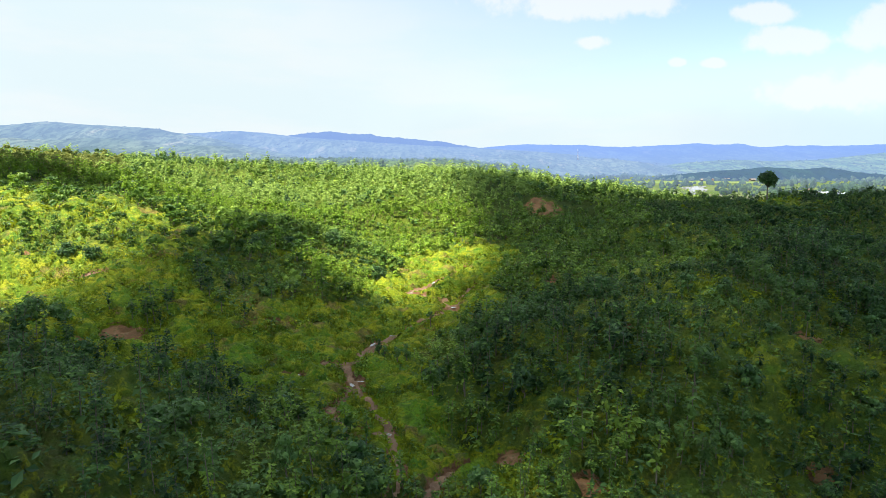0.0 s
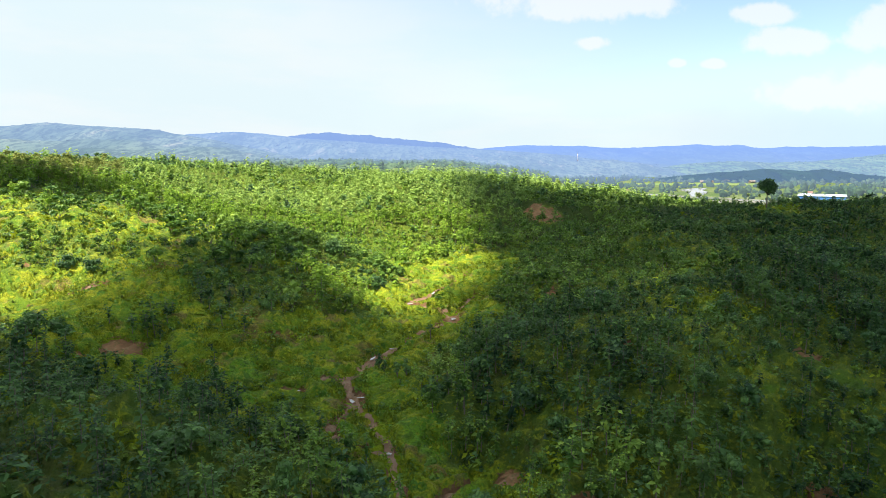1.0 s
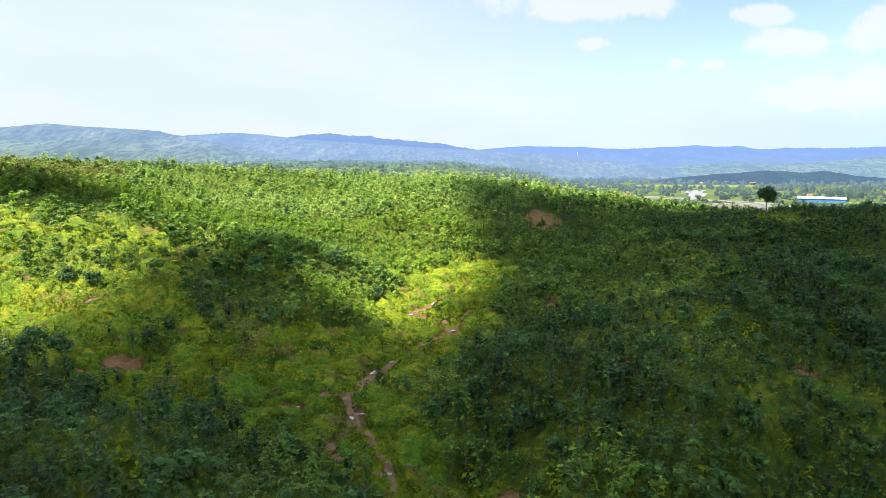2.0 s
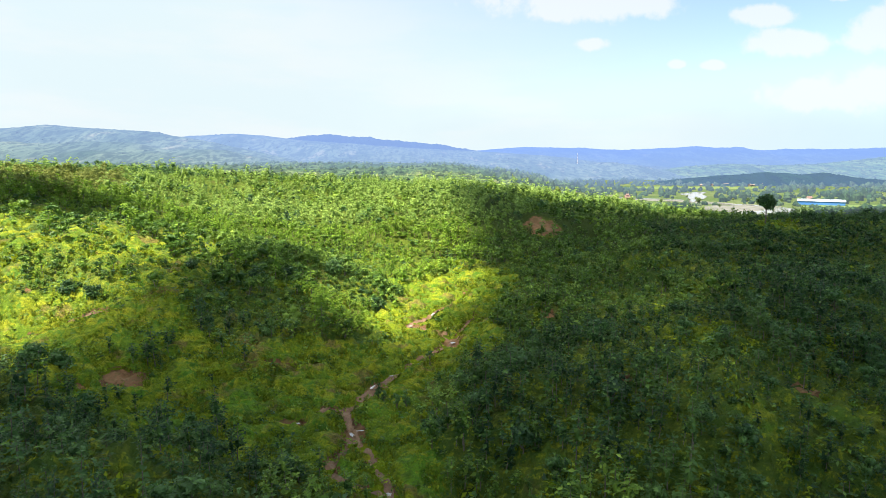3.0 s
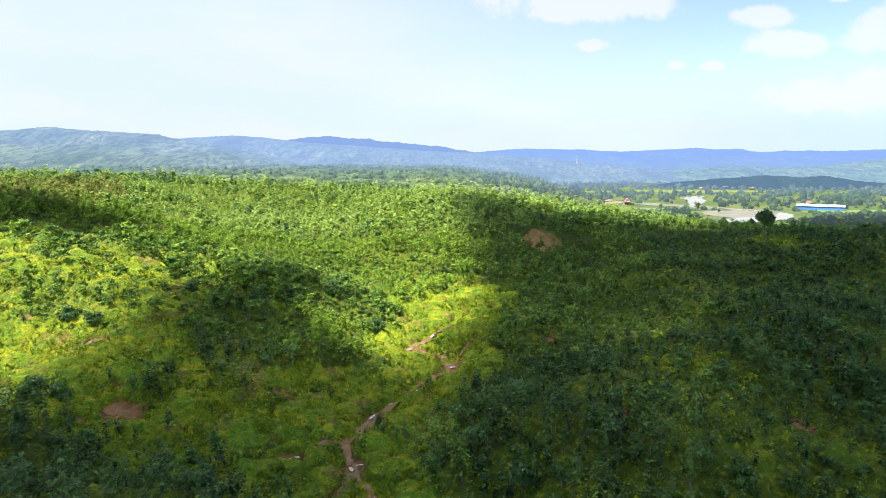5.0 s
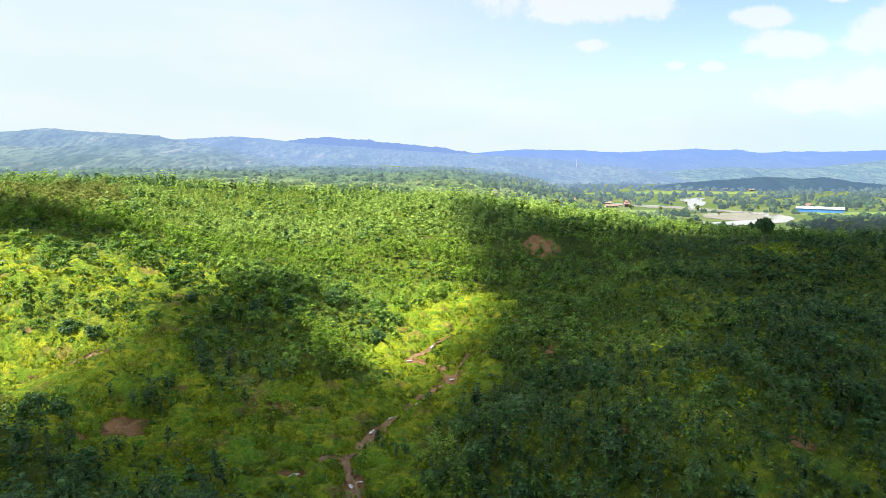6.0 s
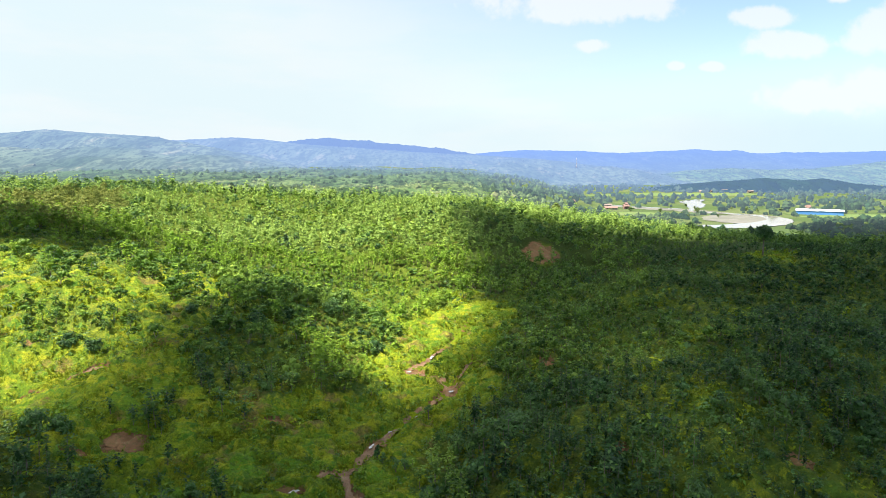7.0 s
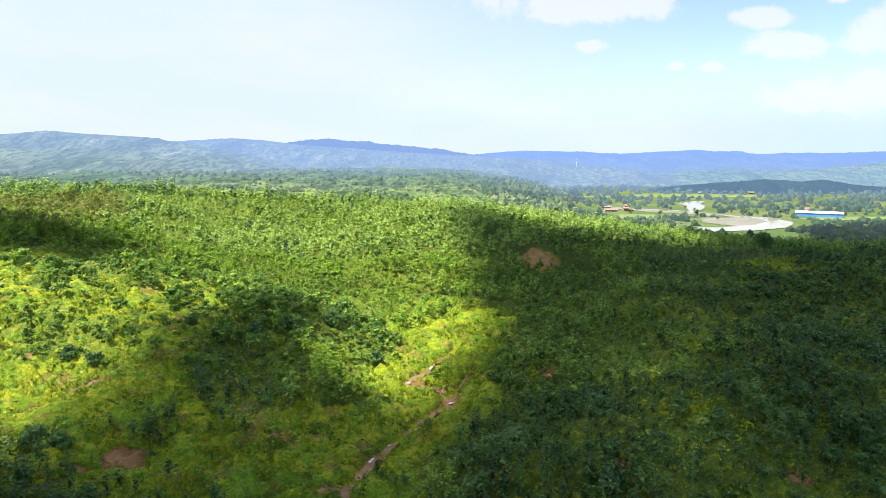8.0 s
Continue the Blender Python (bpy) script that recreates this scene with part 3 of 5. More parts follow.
# ---- clouds overhead, out of sight, whose shade lies on the land ----
LIT = ((-600, 74), (-82, 92), (-75, 99), (-71, 106), (-70, 114), (-69, 125), (-67, 138), (-64, 148), (-63, 158), (-61, 168), (-57, 180), (-47, 188), (-38, 186), (-29, 180), (-22, 171), (-20, 161),
       (-23, 153), (-25, 146), (-22, 137), (-16, 129), (-11, 132), (-9, 143), (-7, 155), (-3, 165), (1, 176), (5, 195), (6.5, 228), (7, 248), (5, 284), (1.5, 320), (-1.5, 350), (22, 405), (39, 366),
       (55, 337), (73, 325), (100, 335), (140, 300), (185, 330), (250, 430), (335, 600), (385, 690), (520, 705), (700, 690), (700, 3000), (-600, 3000))


def ball(level_of_detail):
    bm = bmesh.new()
    bmesh.ops.create_icosphere(bm, subdivisions=level_of_detail, radius=1.0)
    v = np.array([p.co for p in bm.verts])
    f = np.array([[q.index for q in p.verts] for p in bm.faces])
    bm.free()
    return v, f


KNOT = ball(1)


def cloud(where, step, size, high, seed, label, mat=CLOUD, reach=(320, 470)):
    """A fair-weather cloud of many billows over the ground that it shades."""
    rng = np.random.default_rng(seed)
    x, y = np.meshgrid(np.arange(-170, reach[0], step), np.arange(-50, reach[1], step))
    x, y = x.ravel() + rng.uniform(-0.4, 0.4, x.size) * step, y.ravel() + rng.uniform(-0.4, 0.4, y.size) * step
    inset = size * 1.05
    keep = where(x, y) & where(x + inset, y) & where(x - inset, y) & where(x, y + inset) & where(x, y - inset)
    x, y = x[keep], y[keep]
    z = level(x, y)
    far = (high + rng.uniform(-15, 15, x.size) - z) / SUN.z
    mid = np.stack([x + SUN.x * far, y + SUN.y * far, z + SUN.z * far], -1)
    bv, bf = ball(1)
    r = size * rng.uniform(0.75, 1.2, x.size)
    v = mid[:, None, :] + bv[None] * r[:, None, None] * (1 + 0.12 * np.sin(bv[None, :, :1] * 5 + 9 * rng.uniform(size=(x.size, 1, 1))))
    f = bf[None] + (np.arange(x.size) * len(bv))[:, None, None]
    ob = new("cloud", mesh_of("cloud", v.reshape(-1, 3), f.reshape(-1, 3), [mat], flat=False))
    return tagged(ob, label, "cloud", "clouds overhead", kind="structure")


cloud(lambda x, y: ~inside(LIT, x, y), 10.5, 11.5, 900, 5, "broad white heap cloud high overhead", THIN_CLOUD, (640, 720))
# Two extra layers, added only to darken the right and lower left
cloud(lambda x, y: ~inside(LIT, x, y) & ((x > 40 + 0.16 * y) | (x - 0.9 * y < -84) & (y < 64)), 11.0, 11.0, 980, 9, "unseen extra cloud layer added to deepen the shade")
cloud(lambda x, y: (x > 52 + 0.26 * y) | (x > 34) & (y < 78), 11.0, 11.0, 1060, 13, "second unseen cloud layer added to darken the right side")
cloud(lambda x, y: np.hypot((x + 138) / 48, (y - 212) / 33) < 1, 10.0, 10.0, 930, 7, "small white heap cloud beside the broad one", THIN_CLOUD)


# ---- trees ----
def unit(v):
    return v / np.maximum(np.linalg.norm(v, axis=-1, keepdims=True), 1e-9)


def leaf_set(rng, at, out, length, wide=0.55, droop=0.5, fine=True, face=None):
    """Leaves at those places, pointing along out and drooping, their upper sides turned to face (or up): folded blades, fine (four faces) or coarse (two)."""
    n = len(at)
    d = unit(unit(out) + rng.normal(0, 0.35, (n, 3)) - np.array([0, 0, droop]))
    up = (np.array([0, 0, 1.0]) if face is None else unit(face)) + rng.normal(0, 0.38, (n, 3))
    if face is not None:
        d = unit(d - up * (d * up).sum(1, keepdims=True) / (up * up).sum(1, keepdims=True) * 0.85)
    s = unit(np.cross(d, up))
    nrm = np.cross(s, d)
    L = np.asarray(length)[:, None]
    w = L * wide * 0.5
    base, tip = at, at + d * L - np.array([0, 0, 0.12]) * L
    lm = at + d * L * 0.5 + s * w + nrm * L * 0.08
    rm = at + d * L * 0.5 - s * w + nrm * L * 0.08
    k = np.arange(n)[:, None]
    if fine:
        cm = at + d * L * 0.52 - nrm * L * 0.04
        v = np.stack([base, lm, tip, rm, cm], 1).reshape(-1, 3)
        f = np.concatenate([k * 5 + np.array([q]) for q in ((0, 4, 1), (1, 4, 2), (2, 4, 3), (3, 4, 0))])
    else:
        v = np.stack([base, lm, tip, rm], 1).reshape(-1, 3)
        f = np.concatenate([k * 4 + np.array([q]) for q in ((0, 2, 1), (0, 3, 2))])
    return v, f


def lump(rng, mid, size):
    """An uneven knot of close-set foliage that fills the inside of a crown."""
    v, f = KNOT
    return np.asarray(mid) + v * np.asarray(size) * rng.uniform(0.8, 1.15, (len(v), 1)), f


def tube(points, radii, sides):
    """A tapering round stem along points."""
    a = np.arange(sides) * 6.2832 / sides
    ring = np.stack([np.cos(a), np.sin(a), 0 * a], -1)
    v = np.concatenate([np.asarray(p) + ring * r for p, r in zip(points, radii)])
    f = []
    for i in range(len(points) - 1):
        for j in range(sides):
            q = (i * sides + j, i * sides + (j + 1) % sides, (i + 1) * sides + (j + 1) % sides, (i + 1) * sides + j)
            f += [(q[0], q[1], q[2]), (q[0], q[2], q[3])]
    return v, np.array(f)


def join(sets):
    v, f, off = [], [], 0
    for a, b in sets:
        v.append(a)
        f.append(b + off)
        off += len(a)
    return np.concatenate(v), np.concatenate(f)


def teak(rng, gap, size, fine=True, sides=5, shoots=5):
    """A young teak: a thin pale stem set with pairs of big drooping leaves every gap metres, side shoots and a tuft at every tip. Trunk and crown."""
    tall = rng.uniform(3.7, 5.6)
    bend = rng.normal(0, 0.16, 2)
    t = np.linspace(0, 1, 5 if fine else 3)
    stem = np.stack([bend[0] * t ** 2, bend[1] * t ** 2 + 0.1 * np.sin(3 * t), t * tall * 0.96 - 0.3 * (1 - t)], -1)
    sets = [tube(stem, 0.07 * (1 - 0.75 * t), sides)]
    low = rng.uniform(0.1, 0.36)
    at, out, long = [], [], []

    def whorl(place, count, rise, length):
        turn = rng.uniform(0, 6.28)
        for i in range(count):
            a = turn + i * 6.2832 / count + rng.uniform(-0.3, 0.3)
            at.append(place + rng.normal(0, 0.04, 3))
            out.append((math.cos(a), math.sin(a), rise + rng.uniform(-0.15, 0.2)))
            long.append(length * rng.uniform(0.75, 1.2))

    def stem_at(h):
        return np.array([bend[0] * h * h, bend[1] * h * h + 0.1 * math.sin(3 * h), h * tall * 0.96])

    count = max(3, int((1 - low) * tall / gap))
    for i in range(count):
        u = (i + rng.uniform(0, 0.8)) / count
        whorl(stem_at(low + (1 - low) * u), 2 + int(rng.uniform() < 0.6), 0.3 + 0.5 * u, size * (0.85 + 0.5 * math.sin(3.0 * u + 0.1)))
    whorl(stem_at(1.0) + [0, 0, 0.12], 5, 0.75, size * 0.8)
    for i in range(shoots):
        h, a, r = rng.uniform(low + 0.05, 0.85), i * 2.4 + rng.uniform(-0.5, 0.5), rng.uniform(0.45, 1.05)
        root = stem_at(h)
        end = root + np.array([math.cos(a) * r, math.sin(a) * r, rng.uniform(0.35, 1.0)])
        if fine:
            sets.append(tube([root, 0.5 * (root + end) - [0, 0, 0.08], end], (0.025, 0.018, 0.008), 3))
        whorl(end, 5 if fine else 4, 0.5, size * 0.95)
        whorl(0.45 * root + 0.55 * end, 3, 0.25, size)
    at, out, long = np.array(at), np.array(out), np.array(long)
    face = unit(at - stem_at(0.4)) + [0, 0, 0.45]
    crown = leaf_set(rng, at, out, long, 0.6, 0.42, fine, face)
    if fine:
        return join(sets), crown
    mid = stem_at(0.5 + 0.4 * low)
    return join(sets), join([crown, lump(rng, mid, (size * 0.5, size * 0.5, tall * (0.16 - 0.1 * low)))])


def broad(rng, count, size, tall, wide, fine=True, low=0.25, sides=6, limbs=6):
    """A round-headed broadleaf tree: forked limbs under a dense crown in uneven lobes."""
    t = np.linspace(0, 1, 4)
    fork = tall * (low + 0.12)
    sets = [tube(np.stack([0.1 * np.sin(2 * t), 0.08 * t, t * fork - 0.4 * (1 - t)], -1), tall * 0.028 * (1 - 0.4 * t), sides)]
    lobes = []
    for i in range(limbs):
        a = i * 6.2832 / limbs + rng.uniform(-0.4, 0.4)
        r = wide * rng.uniform(0.3, 0.68)
        end = np.array([math.cos(a) * r, math.sin(a) * r, tall * rng.uniform(low + 0.25, 0.82)])
        sets.append(tube([np.array([0, 0, fork * 0.92]), end * [0.5, 0.5, 0] + [0, 0, fork * 0.5 + end[2] * 0.5], end], (tall * 0.014, tall * 0.009, 0.01), 4))
        lobes.append((end, wide * rng.uniform(0.36, 0.55)))
    lobes.append((np.array([0, 0, tall * 0.78]), wide * 0.5))
    pick = rng.integers(0, len(lobes), count)
    mid = np.array([q[0] for q in lobes])[pick]
    rad = np.array([q[1] for q in lobes])[pick]
    d = unit(rng.normal(0, 1, (count, 3)))
    at = mid + d * (rad * rng.uniform(0.55, 1.05, count) ** 0.6)[:, None] * [1, 1, 0.85]
    at[:, 2] = np.maximum(at[:, 2], tall * low * rng.uniform(0.6, 1.1, count))
    hearts = [lump(rng, mid, np.array([0.62, 0.62, 0.52]) * rad) for mid, rad in lobes]
    return join(sets), join([leaf_set(rng, at, rng.normal(0, 1, (count, 3)), size * rng.uniform(0.7, 1.3, count), 0.6, 0.2, fine, d + [0, 0, 0.4])] + hearts)


def bush(rng, count, size, wide, tall, full=0.7):
    """A low mound of growth, leafy outside and close-set within."""
    d = unit(rng.normal(0, 1, (count, 3)))
    d[:, 2] = np.abs(d[:, 2])
    at = d * rng.uniform(0.45, 1.0, (count, 1)) * [wide, wide, tall]
    h = rng.normal(0, 1, (count, 3))
    return join([leaf_set(rng, at - unit(h) * size * 0.4, h, size * rng.uniform(0.6, 1.3, count), 0.55, 0.0, False, d + [0, 0, 0.5])] + [lump(rng, (0, 0, tall * 0.2), (wide * full, wide * full, tall * full))] * (full > 0))


def bake(models, x, y, z, scale, rng, lean=0.05):
    """One pair of arrays from many copies of (trunk, crown) models; the third array says which faces are crown."""
    turn, pick = rng.uniform(0, 6.2832, len(x)), rng.integers(0, len(models), len(x))
    V, F, M, off = [], [], [], 0
    for k, (trunk, crown) in enumerate(models):
        sel = np.nonzero(pick == k)[0]
        if trunk is None:
            v0, f0, m0 = crown[0], crown[1], np.ones(len(crown[1]), int)
        else:
            v0, f0 = join([trunk, crown])
            m0 = np.concatenate([np.zeros(len(trunk[1]), int), np.ones(len(crown[1]), int)])
        c, s = np.cos(turn[sel])[:, None], np.sin(turn[sel])[:, None]
        k3 = scale[sel][:, None]
        lx, ly = rng.normal(0, lean, (2, len(sel), 1))
        vx = (v0[:, 0] * c - v0[:, 1] * s + v0[:, 2] * lx) * k3 + x[sel][:, None]
        vy = (v0[:, 0] * s + v0[:, 1] * c + v0[:, 2] * ly) * k3 + y[sel][:, None]
        vz = v0[:, 2] * k3 * rng.uniform(0.75, 1.1, (len(sel), 1)) + z[sel][:, None]
        V.append(np.stack([vx, vy, vz], -1).reshape(-1, 3))
        F.append((f0[None] + (np.arange(len(sel)) * len(v0))[:, None, None]).reshape(-1, 3) + off)
        M.append(np.tile(m0, len(sel)))
        off += len(sel) * len(v0)
    return np.concatenate(V), np.concatenate(F), np.concatenate(M)


def scatter(rng, y0, y1, gap, slope=0.77, margin=10.0):
    """Uneven rows of places across the land between two distances, wider with distance."""
    y = np.arange(y0, y1, gap)
    xs, ys = [], []
    for row in y:
        w = slope * row + margin
        x = np.arange(-w, w, gap)
        xs.append(x + rng.uniform(-0.42, 0.42, len(x)) * gap)
        ys.append(row + rng.uniform(-0.42, 0.42, len(x)) * gap)
    return np.concatenate(xs), np.concatenate(ys)


def low_crest(x, y):
    """Trees stay small along the windy crest before the plain."""
    return 1 - (0.38 - 0.12 * smooth(x / np.maximum(y, 1), 0.5, 0.62)) * smooth(x / np.maximum(y, 1), 0.2, 0.4) * smooth(y, 200, 222)


def stand(name, label, models, x, y, rng, leaf, spread=(0.6, 1.35), lean=0.05):
    """Trees past counting, as one growth on the land."""
    v, f, m = bake(models, x, y, level(x, y) - 0.05, rng.uniform(*spread, len(x)) * (0.72 + 0.55 * smooth(fbm(x, y, 15, 5), -0.3, 0.35)) * low_crest(x, y), rng, lean)
    return tagged(new(name, mesh_of(name, v, f, [BARK, leaf], m)), label, "trees", kind="stuff")


rng = np.random.default_rng(11)
TEAK_FINE = [teak(rng, 0.27, 0.45, shoots=n) for n in (0, 2, 3, 4, 5, 6, 7, 4, 6)]
TEAK_NEAR = [teak(rng, 0.31, 0.47, False, 4, n) for n in (0, 2, 3, 4, 5, 6, 7, 4, 6, 5)]
TEAK_MID = [teak(rng, 0.5, 0.62, False, 3, n) for n in (1, 3, 4, 5, 6, 4, 5, 3, 6)]
TEAK_FAR = [(None, teak(rng, 0.9, 0.85, False, 3, n)[1]) for n in (1, 2, 2, 3, 3, 2, 1, 3)]
BROAD_FINE = [broad(rng, 300, 0.38, rng.uniform(3.0, 4.4), rng.uniform(1.5, 2.1)) for _ in range(5)]
BROAD_NEAR = [broad(rng, 240, 0.42, rng.uniform(3.0, 4.4), rng.uniform(1.5, 2.1), False, 0.12, 4, 5) for _ in range(5)]
BROAD_MID = [broad(rng, 72, 0.6, rng.uniform(3.0, 4.6), rng.uniform(1.5, 2.1), False, 0.1, 3, 3) for _ in range(6)]
BROAD_FAR = [(None, broad(rng, 21, 0.92, rng.uniform(3.0, 4.6), rng.uniform(1.6, 2.3), False, 0.1, 3, 2)[1]) for _ in range(6)]

# the trees nearest to the drone, one by one
x, y = scatter(rng, 28, 122, 2.3)
keep = rng.uniform(size=len(x)) < wooded(x, y) * 0.95
x, y = x[keep], y[keep]
z = level(x, y)
kinds = rng.uniform(size=len(x)) < 0.10
single = (y < 82) & (y > 42) & (np.abs(x) < 60)
single &= np.cumsum(single) <= 300


def tree_thing(name, model, leaf, label, category):
    base = new(name)
    base.empty_display_size = 0.3
    part("trunk", mesh_of("trunk", *model[0], [BARK]), base)
    part("crown", mesh_of("crown", *model[1], [leaf]), base)
    return tagged(base, label, category, "trees of the near slopes")


# Shaded parts of the near slopes, where leaves take the darkened colour
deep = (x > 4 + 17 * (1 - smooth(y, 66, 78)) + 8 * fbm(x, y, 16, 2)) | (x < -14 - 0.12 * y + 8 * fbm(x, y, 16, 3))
MASTERS = [tree_thing("teak_tree", m, TEAK, "young teak tree with thin pale stem and big drooping green leaves", "tree") for m in TEAK_FINE]
MASTERS_SHADED = [tree_thing("teak_tree", m, SHADED_TEAK, "young teak with thin pale stem and drooping leaves coloured darker as shade", "tree") for m in TEAK_FINE]
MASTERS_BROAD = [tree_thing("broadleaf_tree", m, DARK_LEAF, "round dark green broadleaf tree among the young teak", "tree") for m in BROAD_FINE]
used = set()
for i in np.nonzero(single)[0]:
    pool = MASTERS_BROAD if kinds[i] else MASTERS_SHADED if deep[i] else MASTERS
    master = pool[rng.integers(0, len(pool))]
    m = pose(x[i], y[i], z[i] - 0.05, rng.normal(0, 3), rng.normal(0, 3), rng.uniform(0, 360)) @ Matrix.Diagonal((*[rng.uniform(0.75, 1.3)] * 2, rng.uniform(0.65, 1.1) * (0.8 + 0.5 * float(smooth(swell(x[i], y[i], 16, 5.0), -0.4, 0.6))), 1))
    if master.name in used:
        ob = copy_thing(master, Matrix())
        ob.matrix_basis = m
    else:
        used.add(master.name)
        master.matrix_basis = m
rest = ~single
for name, sel, leaf, label in (("teak_stand_near", ~deep, TEAK, "stand of young teak beside the muddy track"), ("teak_stand_shaded", deep, SHADED_TEAK, "dense stand of young teak on the near slopes, coloured darker as shade")):
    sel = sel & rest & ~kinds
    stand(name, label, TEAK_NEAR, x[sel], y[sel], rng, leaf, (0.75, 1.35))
stand("broadleaf_stand_near", "dark broadleaf trees scattered in the near slopes", BROAD_NEAR, x[rest & kinds], y[rest & kinds], rng, DARK_LEAF)

# farther up the valley
x, y = scatter(rng, 122, 262, 2.75)
keep = rng.uniform(size=len(x)) < wooded(x, y) * 0.95
x, y = x[keep], y[keep]
kinds = rng.uniform(size=len(x)) < 0.2 + 0.35 * smooth(fbm(x, y, 26, 3), -0.05, 0.35) + 0.2 * inside(THICKET, x, y) + 0.15 * smooth(-x, 15, 45)
# Sunlit side of the valley, where teak takes the brightened leaf colour
young = (x < 16 + 9 * fbm(x, y, 26, 8)) & ~inside(THICKET, x, y)
knoll = inside(KNOLL, x + 1.6 * swell(x, y, 9, 1.0), y + 1.6 * swell(x, y, 8, 2.0))
stand("knoll_trees", "dense dark green broadleaf trees crowding a low knoll", BROAD_MID, x[knoll], y[knoll], rng, TEAK, (0.6, 1.25))
x, y, kinds, young = x[~knoll], y[~knoll], kinds[~knoll], young[~knoll]
apart = young & (rng.uniform(size=len(x)) < meadow_slope(x, y) * 0.85)
stand("teak_stand_middle", "young teak plantation over the rolling slopes, coloured brighter as sunlit", TEAK_MID, x[~kinds & young & ~apart], y[~kinds & young & ~apart], rng, SUNLIT_TEAK, (0.85, 1.5))
stand("meadow_trees", "round dark green trees standing apart on the grassy slope", BROAD_MID, x[apart], y[apart], rng, MEADOW_LEAF, (0.55, 1.25))
kinds &= ~apart
# Shaded right-hand slope: shade is put into the leaf colour here
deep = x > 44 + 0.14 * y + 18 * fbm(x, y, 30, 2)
for name, sel, leaf, label in (("teak_stand_side", ~deep, TEAK, "green teak plantation beside the valley floor"), ("teak_stand_right", deep, SHADED_TEAK, "teak plantation on the valley's shaded side, leaves coloured darker as shade")):
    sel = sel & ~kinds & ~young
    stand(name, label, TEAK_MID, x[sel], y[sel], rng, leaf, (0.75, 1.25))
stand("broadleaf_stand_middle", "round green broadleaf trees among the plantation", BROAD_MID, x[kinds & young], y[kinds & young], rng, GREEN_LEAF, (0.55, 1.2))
stand("broadleaf_stand_right", "round broadleaf trees on the shaded slope, coloured darker as shade", BROAD_MID, x[kinds & ~young & deep], y[kinds & ~young & deep], rng, SHADED_TEAK, (0.6, 1.3))
stand("broadleaf_stand_side", "round green broadleaf trees beside the valley floor", BROAD_MID, x[kinds & ~young & ~deep], y[kinds & ~young & ~deep], rng, TEAK, (0.6, 1.25))
x, y = scatter(rng, 262, 470, 4.25, 0.76)
keep = rng.uniform(size=len(x)) < 0.98 - 0.45 * smooth(fbm(x, y, 34, 6), 0.2, 0.45)
keep &= (np.hypot((x - 40.6) / 8.5, (y - 258) / 10) > 1) & (np.hypot((x - 136) / 14, (y - 266) / 22) > 1)
x, y = x[keep], y[keep]
kinds = rng.uniform(size=len(x)) + 0.45 * smooth(fbm(x, y, 40, 9), 0.0, 0.45) + 0.2 * smooth(-x, 50, 120)
wobble = 0.3 * fbm(x, y, 20, 7)
pale = np.hypot((x + 172 + 0.31 * (y - 290)) / 24, (y - 290) / 92) + wobble < 1
grove = (np.hypot((x + 205) / 42, (y - 425) / 18) + wobble < 1) | (np.hypot((x + 262) / 40, (y - 392) / 20) + wobble < 1)
pale_or_dark = pale | grove | (np.hypot((x - 24) / 24, (y - 388) / 15) + wobble < 1)
# Far stands take the paled leaf colour in place of haze
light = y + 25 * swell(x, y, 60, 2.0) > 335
for name, sel, leaf, label in (("teak_stand_far", ~light & (x < 40), HAZED_TEAK, "teak plantation on the upper slopes, coloured bright and hazy"), ("teak_stand_crest", ~light & (x >= 40), TEAK, "teak plantation on the upper slopes"), ("teak_stand_farther", light, HAZED_TEAK, "teak plantation along the far rise, coloured paler as haze")):
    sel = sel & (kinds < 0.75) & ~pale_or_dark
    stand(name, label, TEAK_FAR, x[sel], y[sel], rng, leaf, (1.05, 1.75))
dark = (kinds >= 0.75) & ~pale_or_dark
green = dark & (fbm(x, y, 18, 4) < 0.12)
stand("broadleaf_stand_far", "round green broadleaf trees on the upper slopes", BROAD_FAR, x[green], y[green], rng, GREEN_LEAF, (0.85, 1.5))
dark &= ~green
stand("broadleaf_stand_dark", "clumps of dark broadleaf trees on the upper slopes", BROAD_FAR, x[dark], y[dark], rng, DARK_LEAF, (0.85, 1.5))
TALL = [(None, broad(rng, 66, 0.85, rng.uniform(6.5, 9), rng.uniform(1.7, 2.3), False, 0.1, 3, 4)[1]) for _ in range(4)]
px, py = scatter(rng, 222, 385, 4.6, 0.76)
olive = np.hypot((px + 172 + 0.31 * (py - 290)) / 24, (py - 290) / 92) + 0.3 * fbm(px, py, 20, 7) < 1
stand("pale_grove", "grove of taller pale yellowish trees", TALL, px[olive], py[olive], rng, PALE_LEAF, (0.6, 1.1))
clump = np.hypot((x - 24) / 24, (y - 388) / 15) + wobble < 1
stand("dark_clump", "clump of tall dark trees at the edge of the plantation", TALL, x[clump], y[clump], rng, DARK_LEAF, (0.5, 0.9))
stand("dark_grove", "grove of taller dark trees behind the plantation", TALL, x[grove], y[grove], rng, DARK_LEAF, (0.65, 1.1))

# trees under and behind the drone
x, y = np.meshgrid(np.arange(-75, 76, 4.2), np.arange(-45, 27, 4.2))
x, y = x.ravel() + rng.uniform(-1.6, 1.6, x.size), y.ravel() + rng.uniform(-1.6, 1.6, x.size)
keep = (rng.uniform(size=len(x)) < 0.75) & (np.abs(x) > 7)
stand("teak_stand_behind", "young teak trees on the slopes under the drone", TEAK_FAR, x[keep], y[keep], rng, TEAK)

